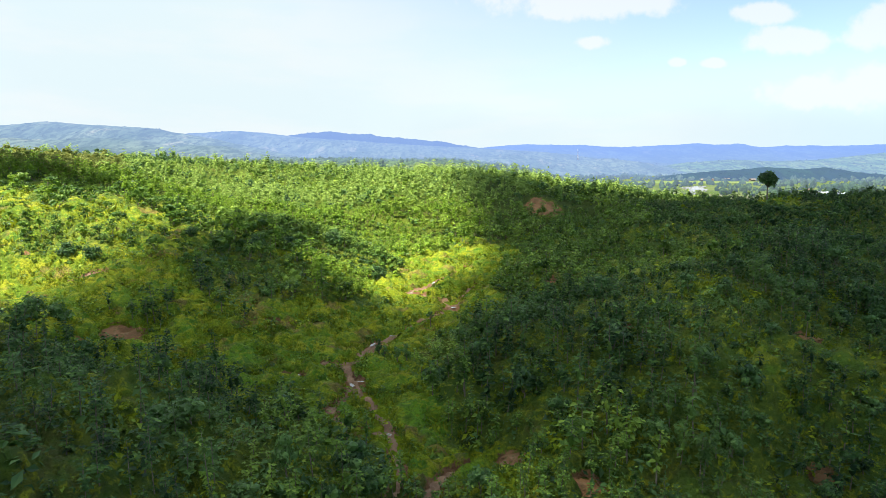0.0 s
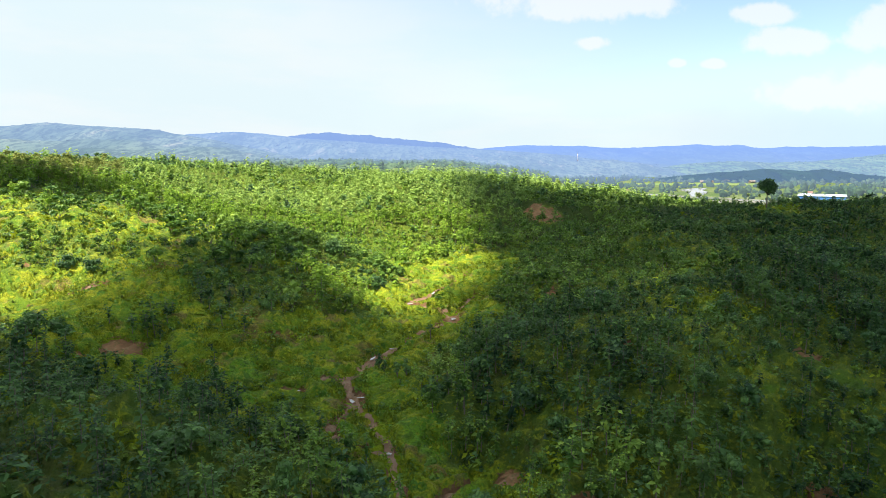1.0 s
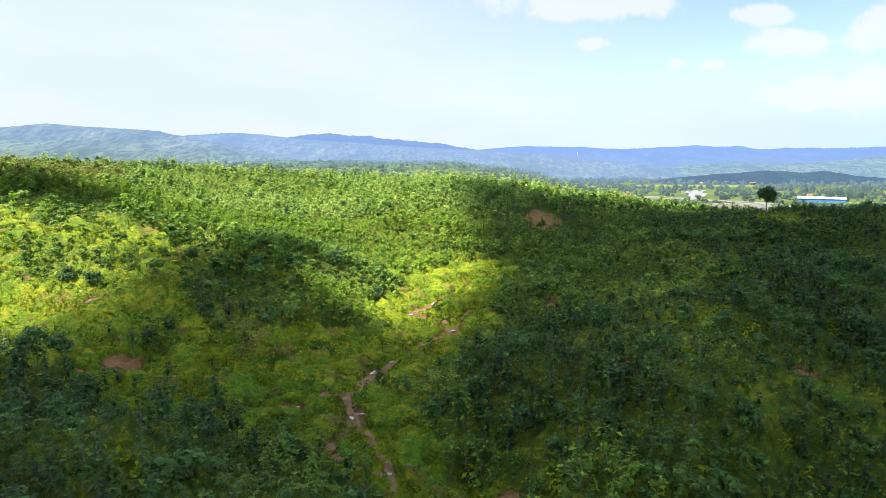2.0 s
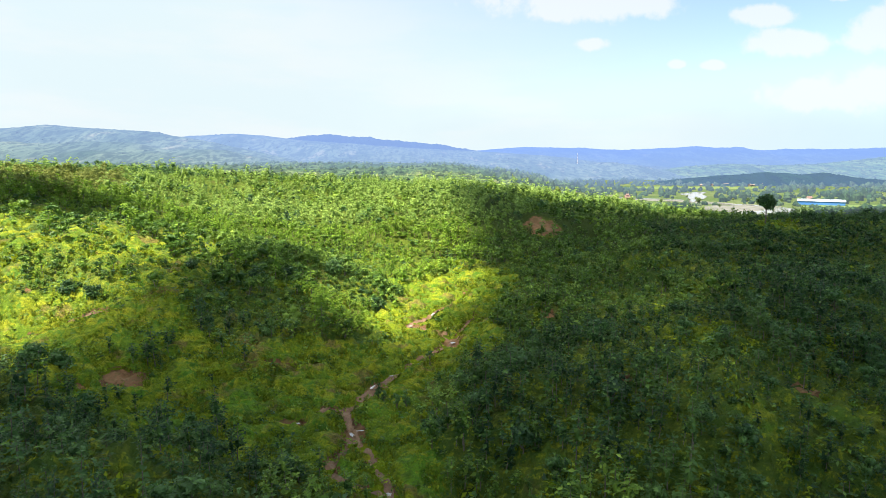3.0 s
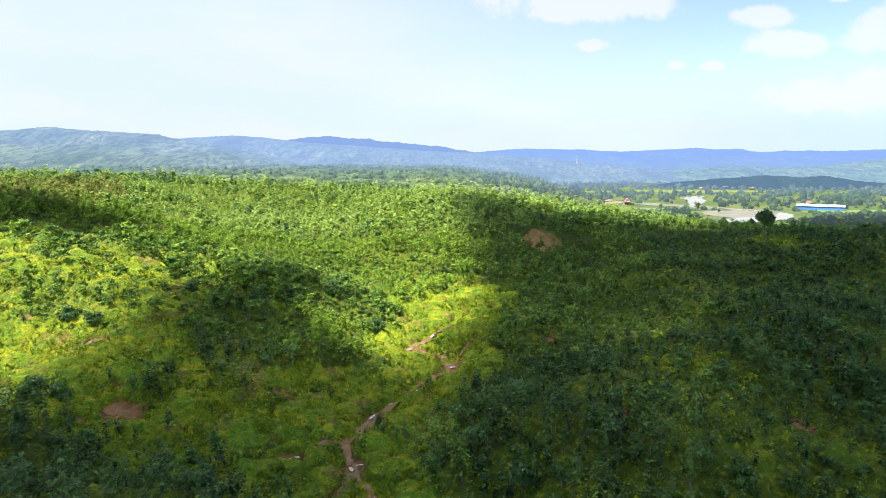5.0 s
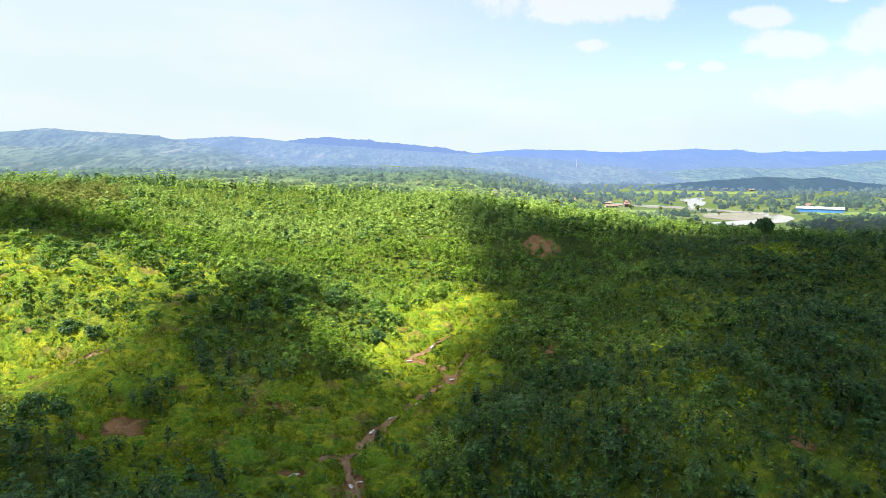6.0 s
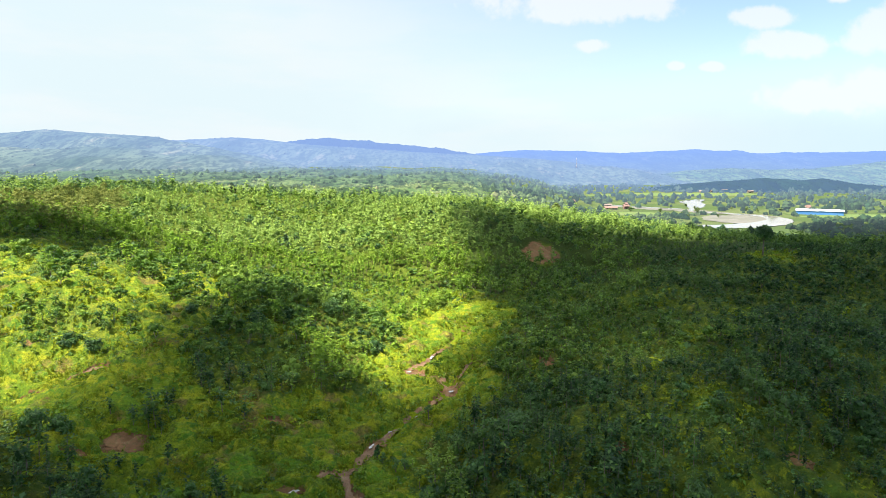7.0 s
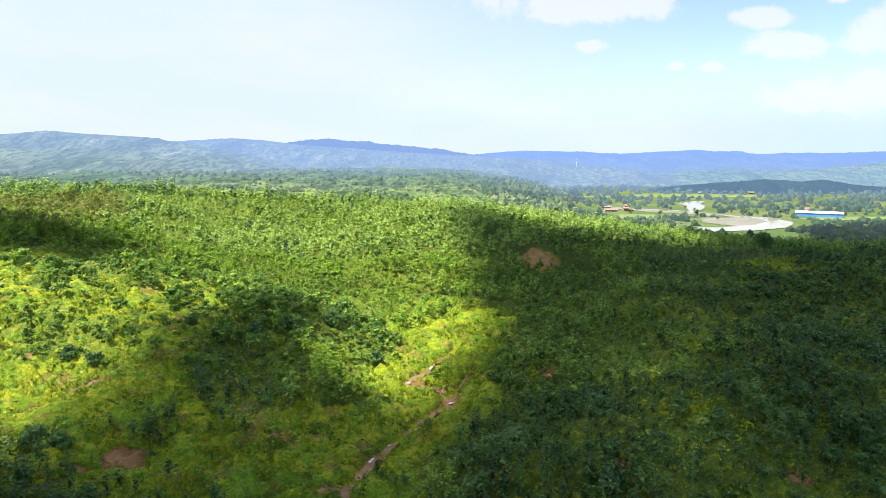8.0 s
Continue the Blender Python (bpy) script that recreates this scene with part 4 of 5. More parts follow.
# low growth under and between the trees
BUSHES = [(None, bush(rng, 17, 0.4, rng.uniform(0.5, 0.9), rng.uniform(0.45, 1.1), 0)) for _ in range(10)]
CLUMPS = [(None, bush(rng, 13, 0.62, rng.uniform(0.6, 1.0), rng.uniform(0.4, 1.0), 0)) for _ in range(10)]
for y0, y1, gap, models, part_of in ((34, 128, 1.0, BUSHES, ""), (128, 235, 1.6, CLUMPS, "_upper")):
    x, y = scatter(rng, y0, y1, gap, 0.73)
    beside, woods = from_tracks(x, y), wooded(x, y)
    chance = np.where(beside < 0.45, 0, np.where(beside < 1.2, 0.4, 0.5 + 0.45 * smooth(swell(x, y, 11, 9.0), -0.3, 0.5))) * (1 - 0.62 * woods)
    meadow = smooth(np.hypot((x + 7) / 13, (y - 170) / 27), 0.7, 1.1)
    keep = rng.uniform(size=len(x)) < chance * open_soil(x, y) * (0.25 + 0.75 * meadow)
    x, y, woods = x[keep], y[keep], woods[keep]
    # Growth under trees takes dark leaves, deepening the shade there by colour
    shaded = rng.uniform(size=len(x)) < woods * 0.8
    size = rng.uniform(0.5, 1.6, len(x)) * (1 + 0.6 * smooth(swell(x, y, 9, 4.0), 0.2, 0.8)) * (1 + 0.35 * woods)
    green = ~shaded & (rng.uniform(size=len(x)) < 0.35 + 0.4 * smooth(swell(x, y, 13, 6.0), 0.0, 0.6))
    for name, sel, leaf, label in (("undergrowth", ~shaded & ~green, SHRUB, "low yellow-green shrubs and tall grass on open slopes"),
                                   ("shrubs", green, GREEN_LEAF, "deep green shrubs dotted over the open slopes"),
                                   ("understory", shaded, DARK_LEAF, "low growth under the young trees, coloured dark as shade")):
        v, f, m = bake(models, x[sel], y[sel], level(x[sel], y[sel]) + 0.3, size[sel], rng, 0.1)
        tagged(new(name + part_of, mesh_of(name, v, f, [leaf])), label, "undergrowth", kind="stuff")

# round shrub clumps over the open slopes
HEAPS_OF_LEAVES = [(None, bush(rng, 46, 0.36, rng.uniform(0.8, 1.2), rng.uniform(0.9, 1.5), 0.45)) for _ in range(8)]
x, y = scatter(rng, 40, 160, 2.5, 0.73)
keep = (rng.uniform(size=len(x)) < (1 - wooded(x, y)) * (0.2 + 0.75 * smooth(fbm(x, y, 11, 12), -0.15, 0.25))) & (from_tracks(x, y) > 2.0) & (open_soil(x, y) > 0.9)
keep &= np.hypot((x + 7) / 11, (y - 172) / 24) > 1
x, y = x[keep], y[keep]
tint = fbm(x, y, 5, 14) + rng.uniform(-0.3, 0.3, len(x))
for name, sel, leaf, label in (("shrub_clumps", tint > 0.12, SHRUB, "rounded yellow-green shrub clumps on the open slopes"), ("green_shrub_clumps", tint <= 0.12, GREEN_LEAF, "rounded green shrub clumps on the open slopes")):
    v, f, m = bake(HEAPS_OF_LEAVES, x[sel], y[sel], level(x[sel], y[sel]) + 0.1, rng.uniform(0.6, 1.4, sel.sum()), rng, 0.1)
    tagged(new(name, mesh_of(name, v, f, [leaf])), label, "shrubs", kind="stuff")


# tall grass: tufts of thin blades over the open slopes
def tuft(rng, count, long, wide):
    a = rng.uniform(0, 6.28, count)
    lean = rng.uniform(0.15, 0.75, count)
    base = np.stack([rng.normal(0, 0.14, count), rng.normal(0, 0.14, count), np.full(count, -0.1)], -1)
    side = np.stack([-np.sin(a), np.cos(a), 0 * a], -1) * wide * 0.5
    k = long * rng.uniform(0.55, 1.15, count)[:, None]
    tip = base + np.stack([np.cos(a) * lean, np.sin(a) * lean, 1 - 0.35 * lean], -1) * k
    return np.stack([base - side, base + side, tip], 1).reshape(-1, 3), np.arange(count * 3).reshape(-1, 3)


TUFTS = [(None, tuft(rng, 9, 0.75, 0.13)) for _ in range(8)]
TUFTS_WIDE = [(None, tuft(rng, 8, 1.0, 0.24)) for _ in range(8)]
for name, y0, y1, gap, models in (("grass", 40, 112, 0.62, TUFTS), ("grass_upper", 112, 215, 1.2, TUFTS_WIDE)):
    x, y = scatter(rng, y0, y1, gap, 0.73)
    keep = (rng.uniform(size=len(x)) < (1 - 0.85 * wooded(x, y)) * (0.55 + 0.45 * smooth(swell(x, y, 7, 3.0), -0.5, 0.3))) & (from_stream(x, y) > 1.2) & (rng.uniform(size=len(x)) < open_soil(x, y) + 0.12)
    for line, wide in SIDE_TRACKS:
        keep &= from_stream(x, y, line) > wide * 0.9
    x, y = x[keep], y[keep]
    v, f, m = bake(models, x, y, level(x, y) + 0.45, rng.uniform(0.7, 1.4, len(x)), rng, 0.1)
    tagged(new(name, mesh_of("grass", v, f, [BLADE])), "tufts of tall yellow-green grass on the open slopes", "grass", kind="stuff")

# far woods: crowns over the plain and the low hills
CROWNS = [(None, join([bush(rng, 9, 1.9, rng.uniform(2.6, 3.8), rng.uniform(3.4, 5.6), 0.9), lump(rng, (1.8, rng.uniform(-1.5, 1.5), 1.6), (2.0, 2.0, 2.2))])) for _ in range(7)]
CROWNS_FAR = [(None, bush(rng, 5, 3.4, rng.uniform(3.6, 5.0), rng.uniform(4.5, 7.5), 0.95)) for _ in range(7)]


RIVER = ((455, 1110), (412, 1050), (394, 985), (366, 915), (345, 868), (340, 838), (352, 818), (378, 795), (394, 760), (388, 725), (362, 688), (325, 660), (284, 645), (225, 640), (170, 650))
FIELDS = ((505, 1290, 150, 62), (620, 778, 150, 26), (255, 800, 50, 34), (470, 768, 36, 14), (330, 1250, 60, 30))


def open_plain(x, y):
    """Fields, sand, river and the yards, kept free of far woods."""
    shut = (from_stream(x, y, RIVER) < np.where(y < 740, 36, 26)) | (np.hypot((x - 340) / 52, (y - 728) / 60) < 1) | (np.abs(x - 290) < 45) & (y > 560) & (y < 660) | (np.hypot((x - 318) / 60, (y - 870) / 50) < 1)
    shut |= (np.abs(x - 481) < 36) & (y > 740) & (y < 825) | (np.abs(x - 232) < 42) & (y > 820) & (y < 925)
    for fx, fy, rx, ry in FIELDS:
        shut |= np.hypot((x - fx) / rx, (y - fy) / ry) < 1.02
    return shut


# Distant crowns carry painted haze: blue emission that grows with distance.
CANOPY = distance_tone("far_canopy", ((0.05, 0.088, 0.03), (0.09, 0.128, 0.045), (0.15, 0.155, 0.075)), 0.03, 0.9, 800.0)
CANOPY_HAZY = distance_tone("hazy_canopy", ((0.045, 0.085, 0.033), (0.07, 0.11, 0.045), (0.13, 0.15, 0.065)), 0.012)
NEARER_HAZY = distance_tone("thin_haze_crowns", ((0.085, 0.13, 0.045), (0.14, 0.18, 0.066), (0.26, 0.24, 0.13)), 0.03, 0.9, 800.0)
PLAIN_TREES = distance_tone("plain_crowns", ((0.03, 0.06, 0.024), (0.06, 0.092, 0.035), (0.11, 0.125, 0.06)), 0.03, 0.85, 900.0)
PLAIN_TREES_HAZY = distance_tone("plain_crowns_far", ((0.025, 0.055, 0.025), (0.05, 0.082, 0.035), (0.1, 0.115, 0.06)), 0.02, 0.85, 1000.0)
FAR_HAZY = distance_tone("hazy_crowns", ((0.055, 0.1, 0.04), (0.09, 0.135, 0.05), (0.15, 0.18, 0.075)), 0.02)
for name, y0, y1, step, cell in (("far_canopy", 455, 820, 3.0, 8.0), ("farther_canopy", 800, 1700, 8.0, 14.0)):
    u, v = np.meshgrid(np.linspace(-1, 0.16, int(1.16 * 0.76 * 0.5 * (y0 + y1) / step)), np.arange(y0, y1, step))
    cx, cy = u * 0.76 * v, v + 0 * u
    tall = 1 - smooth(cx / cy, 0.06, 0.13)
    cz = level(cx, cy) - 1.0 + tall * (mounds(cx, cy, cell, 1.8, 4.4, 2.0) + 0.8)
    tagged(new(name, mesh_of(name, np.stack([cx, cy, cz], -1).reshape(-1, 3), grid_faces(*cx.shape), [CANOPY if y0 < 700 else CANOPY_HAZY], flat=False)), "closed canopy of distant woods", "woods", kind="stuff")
for name, y0, y1, gap, models in (("far_woods", 462, 800, 9.8, CROWNS), ("farther_woods", 800, 1680, 19.5, CROWNS_FAR)):
    x, y = scatter(rng, y0, y1, gap, 0.8)
    plainness = smooth(x / y, 0.12, 0.24)
    dense = 0.95 - plainness * (0.5 - 0.45 * smooth(swell(x, y, 140, 5.0), -0.3, 0.3))
    keep = (rng.uniform(size=len(x)) < dense * np.where(x / y < 0.15, 0.95, 1.0)) & ~open_plain(x, y)
    x, y = x[keep], y[keep]
    hill = x / y < 0.2
    for suffix, sel, leaf, label in (("", hill, (NEARER_HAZY, FAR_HAZY)[y0 > 700], "distant pale woods on the low hills"), ("_of_plain", ~hill, (PLAIN_TREES, PLAIN_TREES_HAZY)[y0 > 700], "groves of grey-green trees on the river plain")):
        v, f, m = bake(models, x[sel], y[sel], level(x[sel], y[sel]) + np.where(x[sel] / y[sel] < 0.08, 0.3, -0.5), rng.uniform(0.4, 1.3, sel.sum()) * np.where(x[sel] / y[sel] < 0.08, 0.85, 1.35), rng, 0.1)
        tagged(new(name + suffix, mesh_of(name, v, f, [leaf])), label, "woods", kind="stuff")

for k, (surface, mat, tall) in enumerate(SLOPES):
    if tall:
        rows, cols = surface.shape[:2]
        i, j = rng.uniform(0.12 * rows, 0.82 * rows, 420), rng.uniform(0, cols - 2, 420)
        i0, j0 = i.astype(int), j.astype(int)
        u, w = (i - i0)[:, None], (j - j0)[:, None]
        spot = (surface[i0, j0] * (1 - u) + surface[i0 + 1, j0] * u) * (1 - w) + (surface[i0, j0 + 1] * (1 - u) + surface[i0 + 1, j0 + 1] * u) * w
        heads = [(None, bush(rng, 3, tall * 0.6, tall * rng.uniform(0.5, 0.9), tall * rng.uniform(0.4, 0.65))) for _ in range(5)]
        v, f, m = bake(heads, spot[:, 0], spot[:, 1], spot[:, 2] - 1.0, rng.uniform(0.5, 1.2, 420), rng, 0.05)
        tagged(new("hill_woods", mesh_of("hill_woods", v, f, [mat])), "woods on the far hazy hills", "woods", kind="stuff")
# ---- the muddy track in the valley, bare earth and pools ----
def curve_through(points, step):
    """A smooth line through the points, in even steps."""
    p = np.array([(2 * points[0][0] - points[1][0], 2 * points[0][1] - points[1][1]), *points, (2 * points[-1][0] - points[-2][0], 2 * points[-1][1] - points[-2][1])], float)
    out = []
    for i in range(1, len(p) - 2):
        n = max(2, int(np.hypot(*(p[i + 1] - p[i])) / step))
        for u in np.arange(n) / n:
            out.append(0.5 * (2 * p[i] + (p[i + 1] - p[i - 1]) * u + (2 * p[i - 1] - 5 * p[i] + 4 * p[i + 1] - p[i + 2]) * u ** 2
                              + (3 * p[i] - p[i - 1] - 3 * p[i + 1] + p[i + 2]) * u ** 3))
    return np.array(out)


def strip(name, points, wide, mat, label, category, lift=0.24, step=0.5, rough=0.35, height=None, kind="structure"):
    """A ragged band along a line, laid on the ground."""
    c = curve_through(points, step)
    d = unit(np.gradient(c, axis=0))
    side = np.stack([-d[:, 1], d[:, 0]], -1)
    s = np.arange(len(c)) * step
    w = np.interp(np.linspace(0, 1, len(c)), np.linspace(0, 1, len(wide)), wide) * 0.5
    left = w * (1 + rough * swell(s, s * 0.3, wide[0] * 3.1, 1.0) + rough * swell(s, 0 * s, wide[0] * 1.3, 3.0))
    right = w * (1 + rough * swell(s, s * 0.3, wide[0] * 2.7, 5.0) + rough * swell(s, 0 * s, wide[0] * 1.1, 6.0))
    v = np.linspace(-1, 1, 7)
    pts = c[:, None, :] + side[:, None, :] * np.where(v < 0, v * left[:, None], v * right[:, None])[..., None]
    z = level(pts[..., 0], pts[..., 1]) + lift - 0.10 * (1 - v ** 2) if height is None else np.full(pts.shape[:2], height)
    z = z - (0.08 * (np.abs(v) > 0.99) if height is None else 0)
    me = mesh_of(name, np.concatenate([pts, z[..., None]], -1).reshape(-1, 3), grid_faces(len(c), 7), [mat], flat=False)
    return tagged(new(name, me), label, category, kind=kind)


def patch(name, x, y, rx, ry, turn, mat, label, category, lift=0.15, ragged=0.3, seed=0.0, dome=0.0, height=None, rim_drop=0.35):
    """A bare spot or pool with an uneven rim, laid on the ground."""
    a, r = np.linspace(0, 6.2832, 41)[:-1], np.array([0.02, 0.35, 0.65, 0.88, 1.0])
    rim = 1 + ragged * (0.6 * np.sin(2 * a + seed) + 0.5 * np.sin(3 * a + 2.3 * seed) + 0.35 * np.sin(5 * a + 4 * seed) + 0.3 * np.sin(9 * a + seed))
    c, s = math.cos(radians(turn)), math.sin(radians(turn))
    px, py = rx * r[:, None] * rim * np.cos(a), ry * r[:, None] * rim * np.sin(a)
    X, Y = x + px * c - py * s, y + px * s + py * c
    Z = (level(X, Y) + lift + dome * (1 - r[:, None] ** 2) - rim_drop * (r[:, None] > 0.99)) if height is None else np.full(X.shape, height)
    k = np.arange(200).reshape(5, 40)
    k = np.concatenate([k, k[:, :1]], 1)
    f = np.stack([k[:-1, :-1], k[1:, :-1], k[1:, 1:], k[:-1, 1:]], -1).reshape(-1, 4)
    me = mesh_of(name, np.stack([X, Y, Z], -1).reshape(-1, 3), f, [mat], flat=False)
    return tagged(new(name, me), label, category, kind="structure")


strip("path", STREAM[:-2], (0.35, 0.5, 1.0, 1.0, 1.3, 1.1, 1.9, 1.2, 1.4, 1.9, 1.0, 0.9, 1.6, 1.1, 1.4, 0.9), MUD, "winding wet muddy track along the valley floor", "track", rough=0.3)
for pts, w in SIDE_TRACKS:
    strip("side_path", pts, (w * 1.3, w * 1.6, w * 0.9), MUD, "narrow trodden side track of brown mud", "track")
for x, y, rx, ry, turn, seed in BARE:
    patch("bare_earth", x, y, rx * 0.7, ry * 0.7, turn, EARTH, "patch of bare reddish brown earth", "bare earth", seed=seed, lift=0.14 if rx < 5 else 0.5, ragged=0.42 if rx < 5 else 0.3, rim_drop=0.06 if rx < 5 else 0.6)
for x, y, rx, ry, turn, seed in ((-13.4, 89.2, 0.5, 1.6, 30, 1.0), (-12.2, 90.2, 1.0, 0.4, 15, 2.0), (-6.5, 72.6, 0.6, 0.7, 0, 3.0), (-12.1, 105.6, 0.5, 1.8, -20, 4.0), (-2.2, 150, 0.7, 3.0, -15, 5.0),
                                 (2.2, 131.0, 1.2, 0.8, 15, 6.0), (-4.6, 120.4, 1.6, 0.5, 55, 7.0), (-9.4, 112, 0.8, 0.4, 40, 9.0), (-7.4, 140.2, 1.3, 0.6, 10, 10.0)):
    patch("puddle", x, y, rx * 0.5, ry * 0.5, turn, POOL, "shallow puddle shining on the muddy track", "puddle", seed=seed, ragged=0.3, height=float(level(x, y)) + 0.36)

patch("pool", -22.6, 91.2, 0.95, 0.55, 10, POOL, "small pale pool among the grass", "puddle", seed=8.0, ragged=0.3, height=float(level(-22.6, 91.2)) + 0.5)

# ---- trees that stand out ----
def lone(name, x, y, model, leaf, label, scale=1.0):
    t = tree_thing(name, model, leaf, label, "tree")
    del t["group"]
    t.matrix_basis = pose(x, y, float(level(x, y)) - 0.1, 0, 0, 40) @ Matrix.Scale(scale, 4)
    return t


lone("shade_tree", 113, 221, broad(rng, 1500, 0.7, 9.4, 3.1, False, 0.34, 7, 9), DARK_LEAF, "big dark dense-crowned tree standing alone on the ridge crest", 1.2)
for x, y, k in ((-73.5, 122.8, 1.05), (-67.2, 119.8, 0.95), (-63.8, 95.3, 1.25), (-60, 96.3, 1.2), (-28.3, 163.3, 1.5), (-15.7, 148.8, 1.25), (-44.2, 149.3, 1.3), (-37.5, 155.3, 1.2), (-58.6, 146.3, 0.9)):
    lone("broadleaf_tree", x, y, broad(rng, 420, 0.45, 3.6, 2.0, True, 0.12), DARK_LEAF, "dark round broadleaf tree on the open grass slope", k)
lone("yellow_sapling", 79.3, 143.8, broad(rng, 120, 0.35, 4.6, 1.7, True, 0.3), PALE_LEAF, "thin yellowish sapling above a small clearing")
lone("bare_sapling", -2.4, 116.8, broad(rng, 45, 0.3, 4.2, 1.0, True, 0.4), DARK_LEAF, "thin nearly leafless sapling beside the track")
for x, y, k in ((-10.6, 101.7, 1.0), (-9.6, 100.2, 0.8), (-5.8, 97.7, 1.1), (-7.2, 96.5, 0.9), (3.5, 104, 1.05), (5.5, 101, 1.0), (-0.5, 106, 0.9)):
    lone("slender_tree", x, y, broad(rng, 200, 0.34, 4.0, 0.62, True, 0.1), DARK_LEAF, "slender dark column-shaped young tree on the grass", k)

lone("tall_pale_tree", 84.5, 468, broad(rng, 700, 0.8, 12.0, 3.6, False, 0.25, 5, 7), PALE_LEAF, "tall pale feathery tree rising above the far plantation")

BANK = [broad(rng, 150, 0.9, 6.5, 3.0, False, 0.05, 4, 5) for _ in range(3)]
for i, (x, y, k) in enumerate(((281, 813, 1.1), (249, 832, 1.3), (289, 741, 0.8), (324, 801, 1.5), (330, 753, 0.8), (351, 878, 0.9), (362, 938, 0.8), (452, 687, 1.1), (448, 711, 0.8), (461, 1024, 1.2),
                               (389, 880, 1.2), (418, 837, 0.9), (410, 850, 1.0), (453, 845, 0.9), (300, 790, 0.7), (398, 868, 0.8), (520, 700, 1.0), (500, 680, 0.8))):
    lone("riverside_tree", x, y, BANK[i % 3], FAR_LEAF, "grey-green bushy tree on the river bank", k)

# ---- the river plain ----
strip("gravel_bank", ((235, 985), (280, 915), (325, 868), (362, 818), (390, 772)), (18, 36, 44, 34, 16), SAND, "pale grey gravel bank along the river", "gravel bank", step=4.0, rough=0.25, height=PLAIN + 0.35)
patch("sandbank", 346, 735, 42, 56, -30, SAND, "pale sand tongue inside the river bend", "sandbank", ragged=0.12, seed=5.0, height=PLAIN + 0.45)
strip("river", RIVER,
      (14, 34, 32, 26, 13, 7, 14, 28, 36, 36, 34, 30), WATER, "shallow silvery river winding across the plain", "river", step=4.0, rough=0.12, height=PLAIN + 0.6)
strip("gravel_bar", RIVER[4:10], (16, 24, 30, 34, 20), SAND, "flat grey gravel bar beside the narrow river", "gravel bank", step=4.0, rough=0.3, height=PLAIN + 0.4)
strip("river_arm", ((262, 960), (290, 925), (318, 900), (342, 890)), (12, 16, 10), WATER, "shallow side arm of the river over gravel", "river", step=4.0, rough=0.2, height=PLAIN + 0.55)
for x, y, rx, ry, turn, seed in ((505, 1290, 150, 62, 3, 1.0), (620, 778, 150, 26, -4, 2.0), (255, 800, 50, 34, 0, 3.0), (470, 768, 36, 14, 0, 4.0), (330, 1250, 60, 30, 0, 5.0)):
    patch("field", x, y, rx, ry, turn, FIELD, "flat bright green crop field on the river plain", "field", ragged=0.10, seed=seed, height=PLAIN + 0.14 + 0.03 * seed)

BLUE = plain("blue_sheet", (0.06, 0.19, 0.47), 0.45, 0.1)
WHITE = plain("white_sheet", (0.36, 0.4, 0.45), 0.45, 0.12)
RED_TILE = plain("red_tile", (0.19, 0.11, 0.1), 0.8, 0.4)
WALL = plain("plaster", (0.34, 0.31, 0.27), 0.85, 0.3)
DARK = plain("dark_opening", (0.03, 0.03, 0.035), 0.7, 0.1)
RUST = plain("rusty_sheet", (0.13, 0.105, 0.095), 0.7, 0.5)


def box(bm, x0, x1, y0, y1, z0, z1):
    v = [bm.verts.new(c) for c in ((x0, y0, z0), (x1, y0, z0), (x1, y1, z0), (x0, y1, z0), (x0, y0, z1), (x1, y0, z1), (x1, y1, z1), (x0, y1, z1))]
    for q in ((3, 2, 1, 0), (4, 5, 6, 7), (0, 1, 5, 4), (1, 2, 6, 5), (2, 3, 7, 6), (3, 0, 4, 7)):
        bm.faces.new([v[i] for i in q])


def gable(bm, long, deep, low, high, over, thick=0.25):
    """Two roof slabs on a ridge along x."""
    for s in (-1, 1):
        x0, x1, y1 = -long / 2 - over, long / 2 + over, s * (deep / 2 + over)
        drop = (high - low) * over / (deep / 2)
        v = [bm.verts.new(c) for c in ((x0, 0, high), (x1, 0, high), (x1, y1, low - drop), (x0, y1, low - drop),
                                       (x0, 0, high + thick), (x1, 0, high + thick), (x1, y1, low - drop + thick), (x0, y1, low - drop + thick))]
        for q in ((0, 1, 2, 3), (7, 6, 5, 4), (0, 4, 5, 1), (2, 6, 7, 3), (1, 5, 6, 2), (3, 7, 4, 0)):
            bm.faces.new([v[i] for i in q])


def bm_part(name, parent, mat, build, label=""):
    bm = bmesh.new()
    build(bm)
    bmesh.ops.recalc_face_normals(bm, faces=bm.faces)
    me = bpy.data.meshes.new(name)
    bm.to_mesh(me)
    bm.free()
    me.materials.append(mat)
    return part(name, me, parent, label)


def walls_with_gables(long, deep, low, high):
    def build(bm):
        box(bm, -long / 2, long / 2, -deep / 2, deep / 2, -0.5, low)
        for s in (-1, 1):
            x = s * long / 2
            a, b, c = (bm.verts.new((x * k, y, z)) for k, y, z in ((1, -deep / 2, low), (1, deep / 2, low), (1, 0, high - 0.1)))
            d, e, g = (bm.verts.new((x * 0.995, y, z)) for y, z in ((-deep / 2, low), (deep / 2, low), (0, high - 0.1)))
            for q in ((a, b, c), (d, g, e), (a, c, g, d), (c, b, e, g)):
                bm.faces.new(q)
    return build


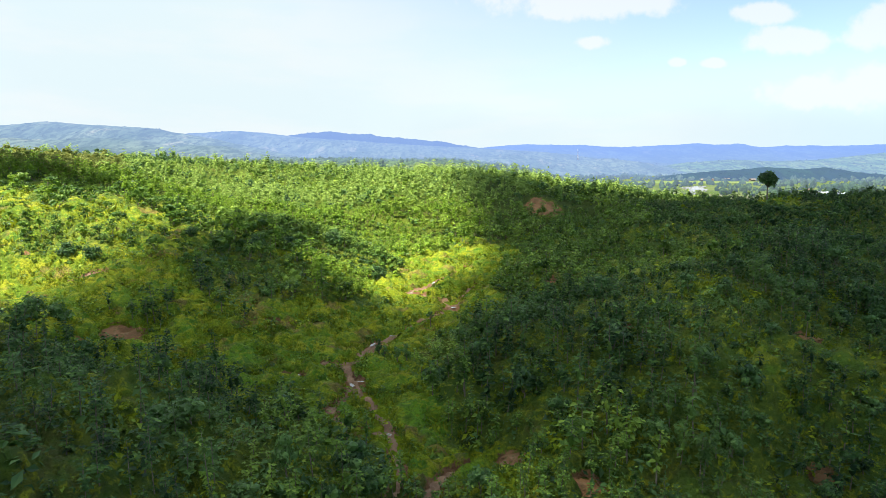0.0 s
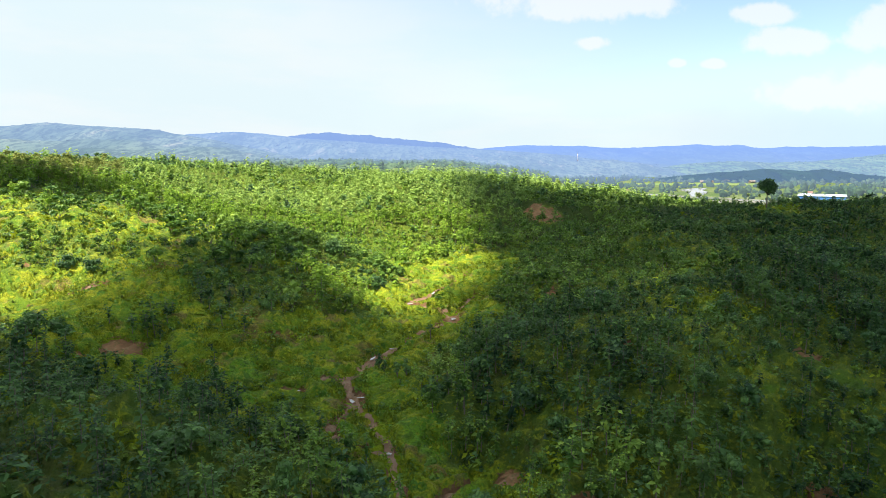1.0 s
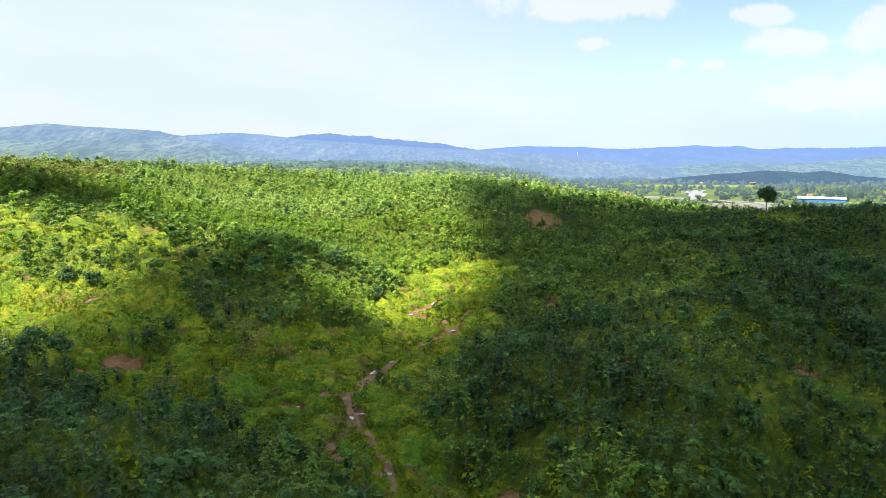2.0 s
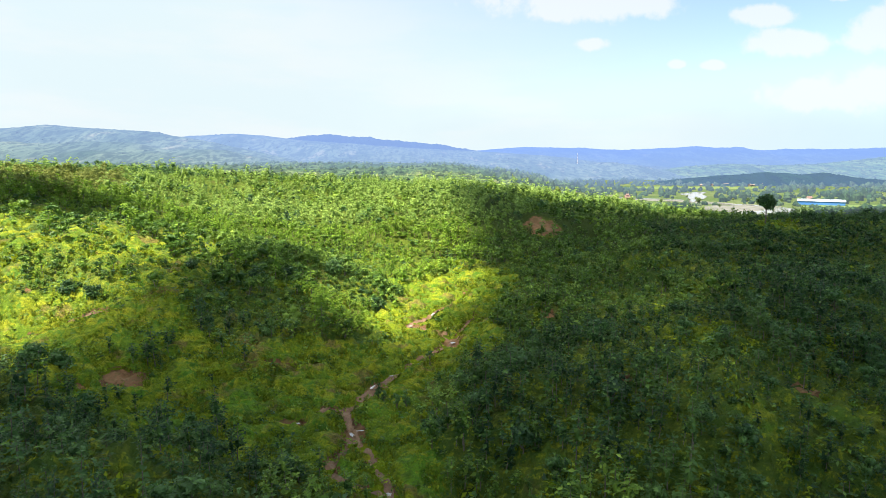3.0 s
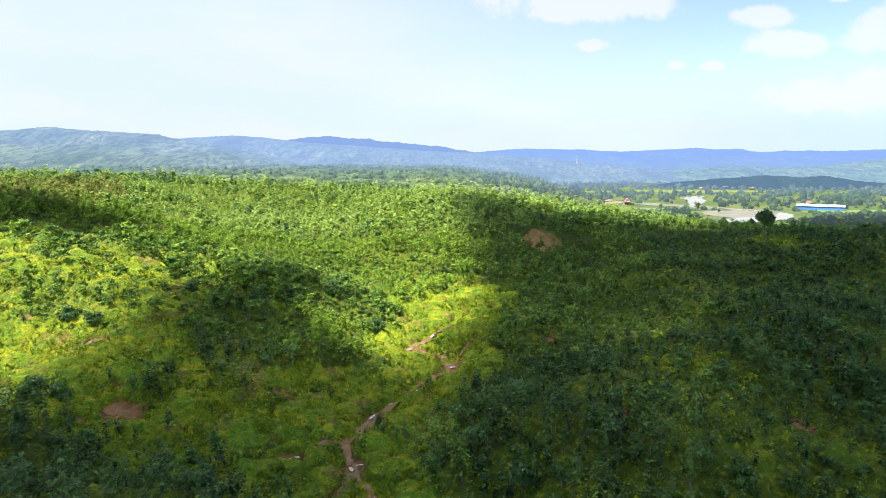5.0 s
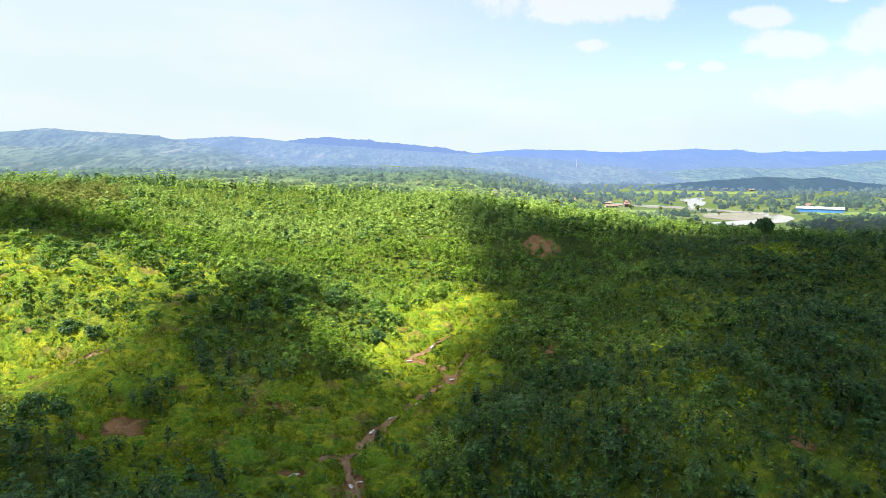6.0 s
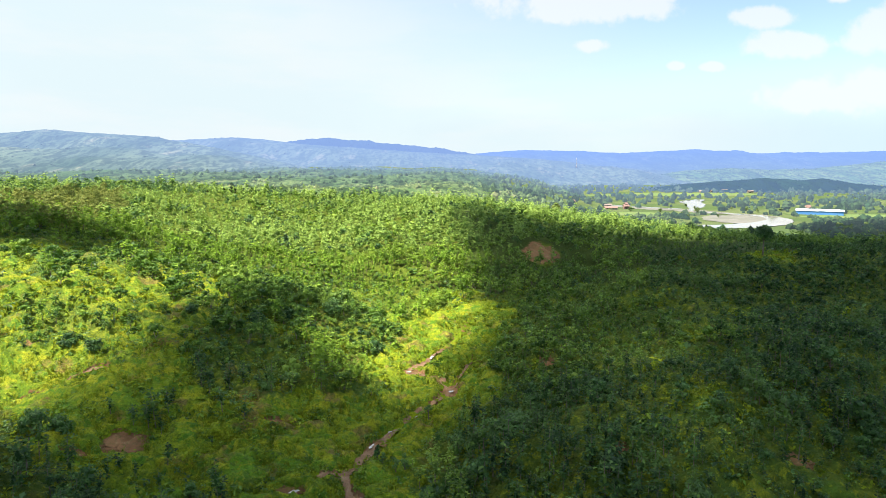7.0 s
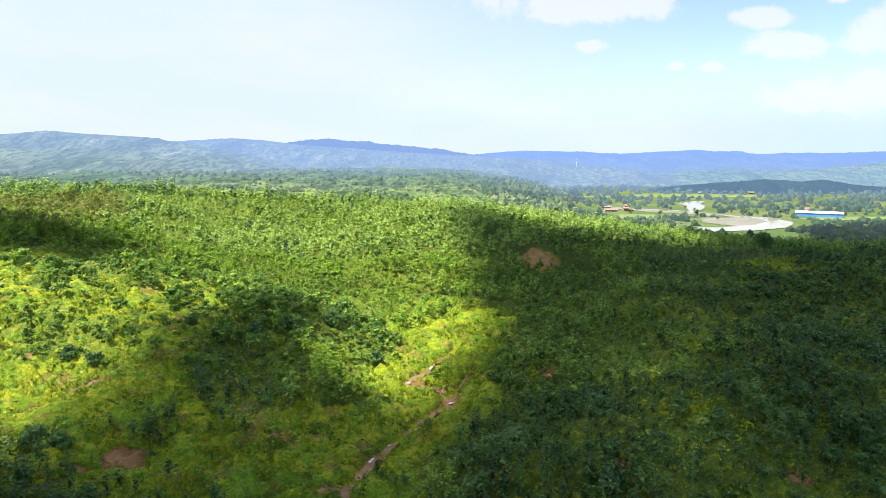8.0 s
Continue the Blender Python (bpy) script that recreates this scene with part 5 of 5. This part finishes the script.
def building(name, x, y, turn, long, deep, low, high, wall, roof, label, category, doors, group=""):
    base = new(name)
    bm_part("wall", base, wall, walls_with_gables(long, deep, low, high))
    bm_part("roof", base, roof, lambda bm: gable(bm, long, deep, low, high, 0.7))
    for i in range(doors):
        cx = (i + 0.5) / doors * long - long / 2
        bm_part("window" if i != doors // 2 else "door", base, DARK, lambda bm: box(bm, cx - 0.7, cx + 0.7, -deep / 2 - 0.06, -deep / 2 + 0.1,
                                                                                     0.9 if i != doors // 2 else 0.0, 2.2))
    base.matrix_basis = pose(x, y, max(PLAIN, float(level(x, y))), 0, 0, turn)
    return tagged(base, label, category, group)


shed = building("factory_shed", 480, 803, -29, 52, 14, 4.8, 6.8, BLUE, WHITE, "long blue factory shed with a white sheet roof", "shed", 0)
for i in range(13):
    bm_part("wall_rib", shed, BLUE, lambda bm: box(bm, -25.2 + i * 4.15, -24.9 + i * 4.15, -7.2, -6.95, 0, 4.6))
for i in range(3):
    bm_part("roof_vent", shed, WHITE, lambda bm: box(bm, -22 + i * 17, -12 + i * 17, -0.8, 0.8, 6.6, 7.4), "white ridge vent")
building("house", 512, 885, 10, 6.5, 5, 3.5, 6.5, WALL, RED_TILE, "small house with a steep red roof beside the shed", "house", 3, "houses on the plain")
for x, y, turn, long, wall, roof in ((233, 872, 5, 17, WALL, RED_TILE), (243, 925, -10, 9, RUST, RUST), (186, 905, 8, 7, WALL, RED_TILE)):
    building("house", x, y, turn, long, 6.5, 2.6, 4.4, wall, roof, "low house with a reddish roof near the river", "house", 4, "houses on the plain")
hall = building("pavilion", 260, 893, 4, 7, 7, 4.0, 6.2, RED_TILE, RED_TILE, "tall red-roofed pavilion near the river", "pavilion", 3)
bm_part("upper_roof", hall, RED_TILE, lambda bm: (box(bm, -1.6, 1.6, -1.6, 1.6, 6.0, 7.3), gable(bm, 3.2, 3.2, 7.3, 8.7, 0.5)))
for i in range(9):
    vx, vy = 560 + (i * 37) % 190, 1370 + (i * 23) % 60
    building("house", vx, vy, (i * 29) % 60 - 30, 8 + i % 4, 6, 2.8, 4.8, RUST, RUST, "small village house at the foot of the dark hill", "house", 3, "village houses")

# the red and white mast on the far side of the plain
# Both paints are washed pale to stand in for distance haze
MAST_RED, MAST_WHITE = plain("hazed_red_paint", (0.34, 0.24, 0.27), 0.6), plain("hazed_white_paint", (0.5, 0.53, 0.58), 0.6)
mast = new("radio_mast")
for i in range(7):
    s0, s1 = 1.9 - 0.24 * i, 1.9 - 0.24 * (i + 1)

    def section(bm, i=i, s0=s0, s1=s1):
        for a, b in ((-1, -1), (1, -1), (1, 1), (-1, 1)):
            p0, p1 = Vector((a * s0, b * s0, i * 6.0)), Vector((a * s1, b * s1, i * 6.0 + 6.0))
            for q, r in ((p0, p1), (p0, Vector((b * -s1, a * s1, i * 6.0 + 6.0)))):
                w = 0.13
                v = [bm.verts.new(p + Vector(o)) for p in (q, r) for o in ((-w, -w, 0), (w, -w, 0), (w, w, 0), (-w, w, 0))]
                for k in range(4):
                    bm.faces.new((v[k], v[(k + 1) % 4], v[4 + (k + 1) % 4], v[4 + k]))
    bm_part("mast_section", mast, MAST_RED if i % 2 else MAST_WHITE, section)
mast.matrix_basis = pose(485, 2300, 24.0)
tagged(mast, "tall red and white lattice radio mast", "mast")
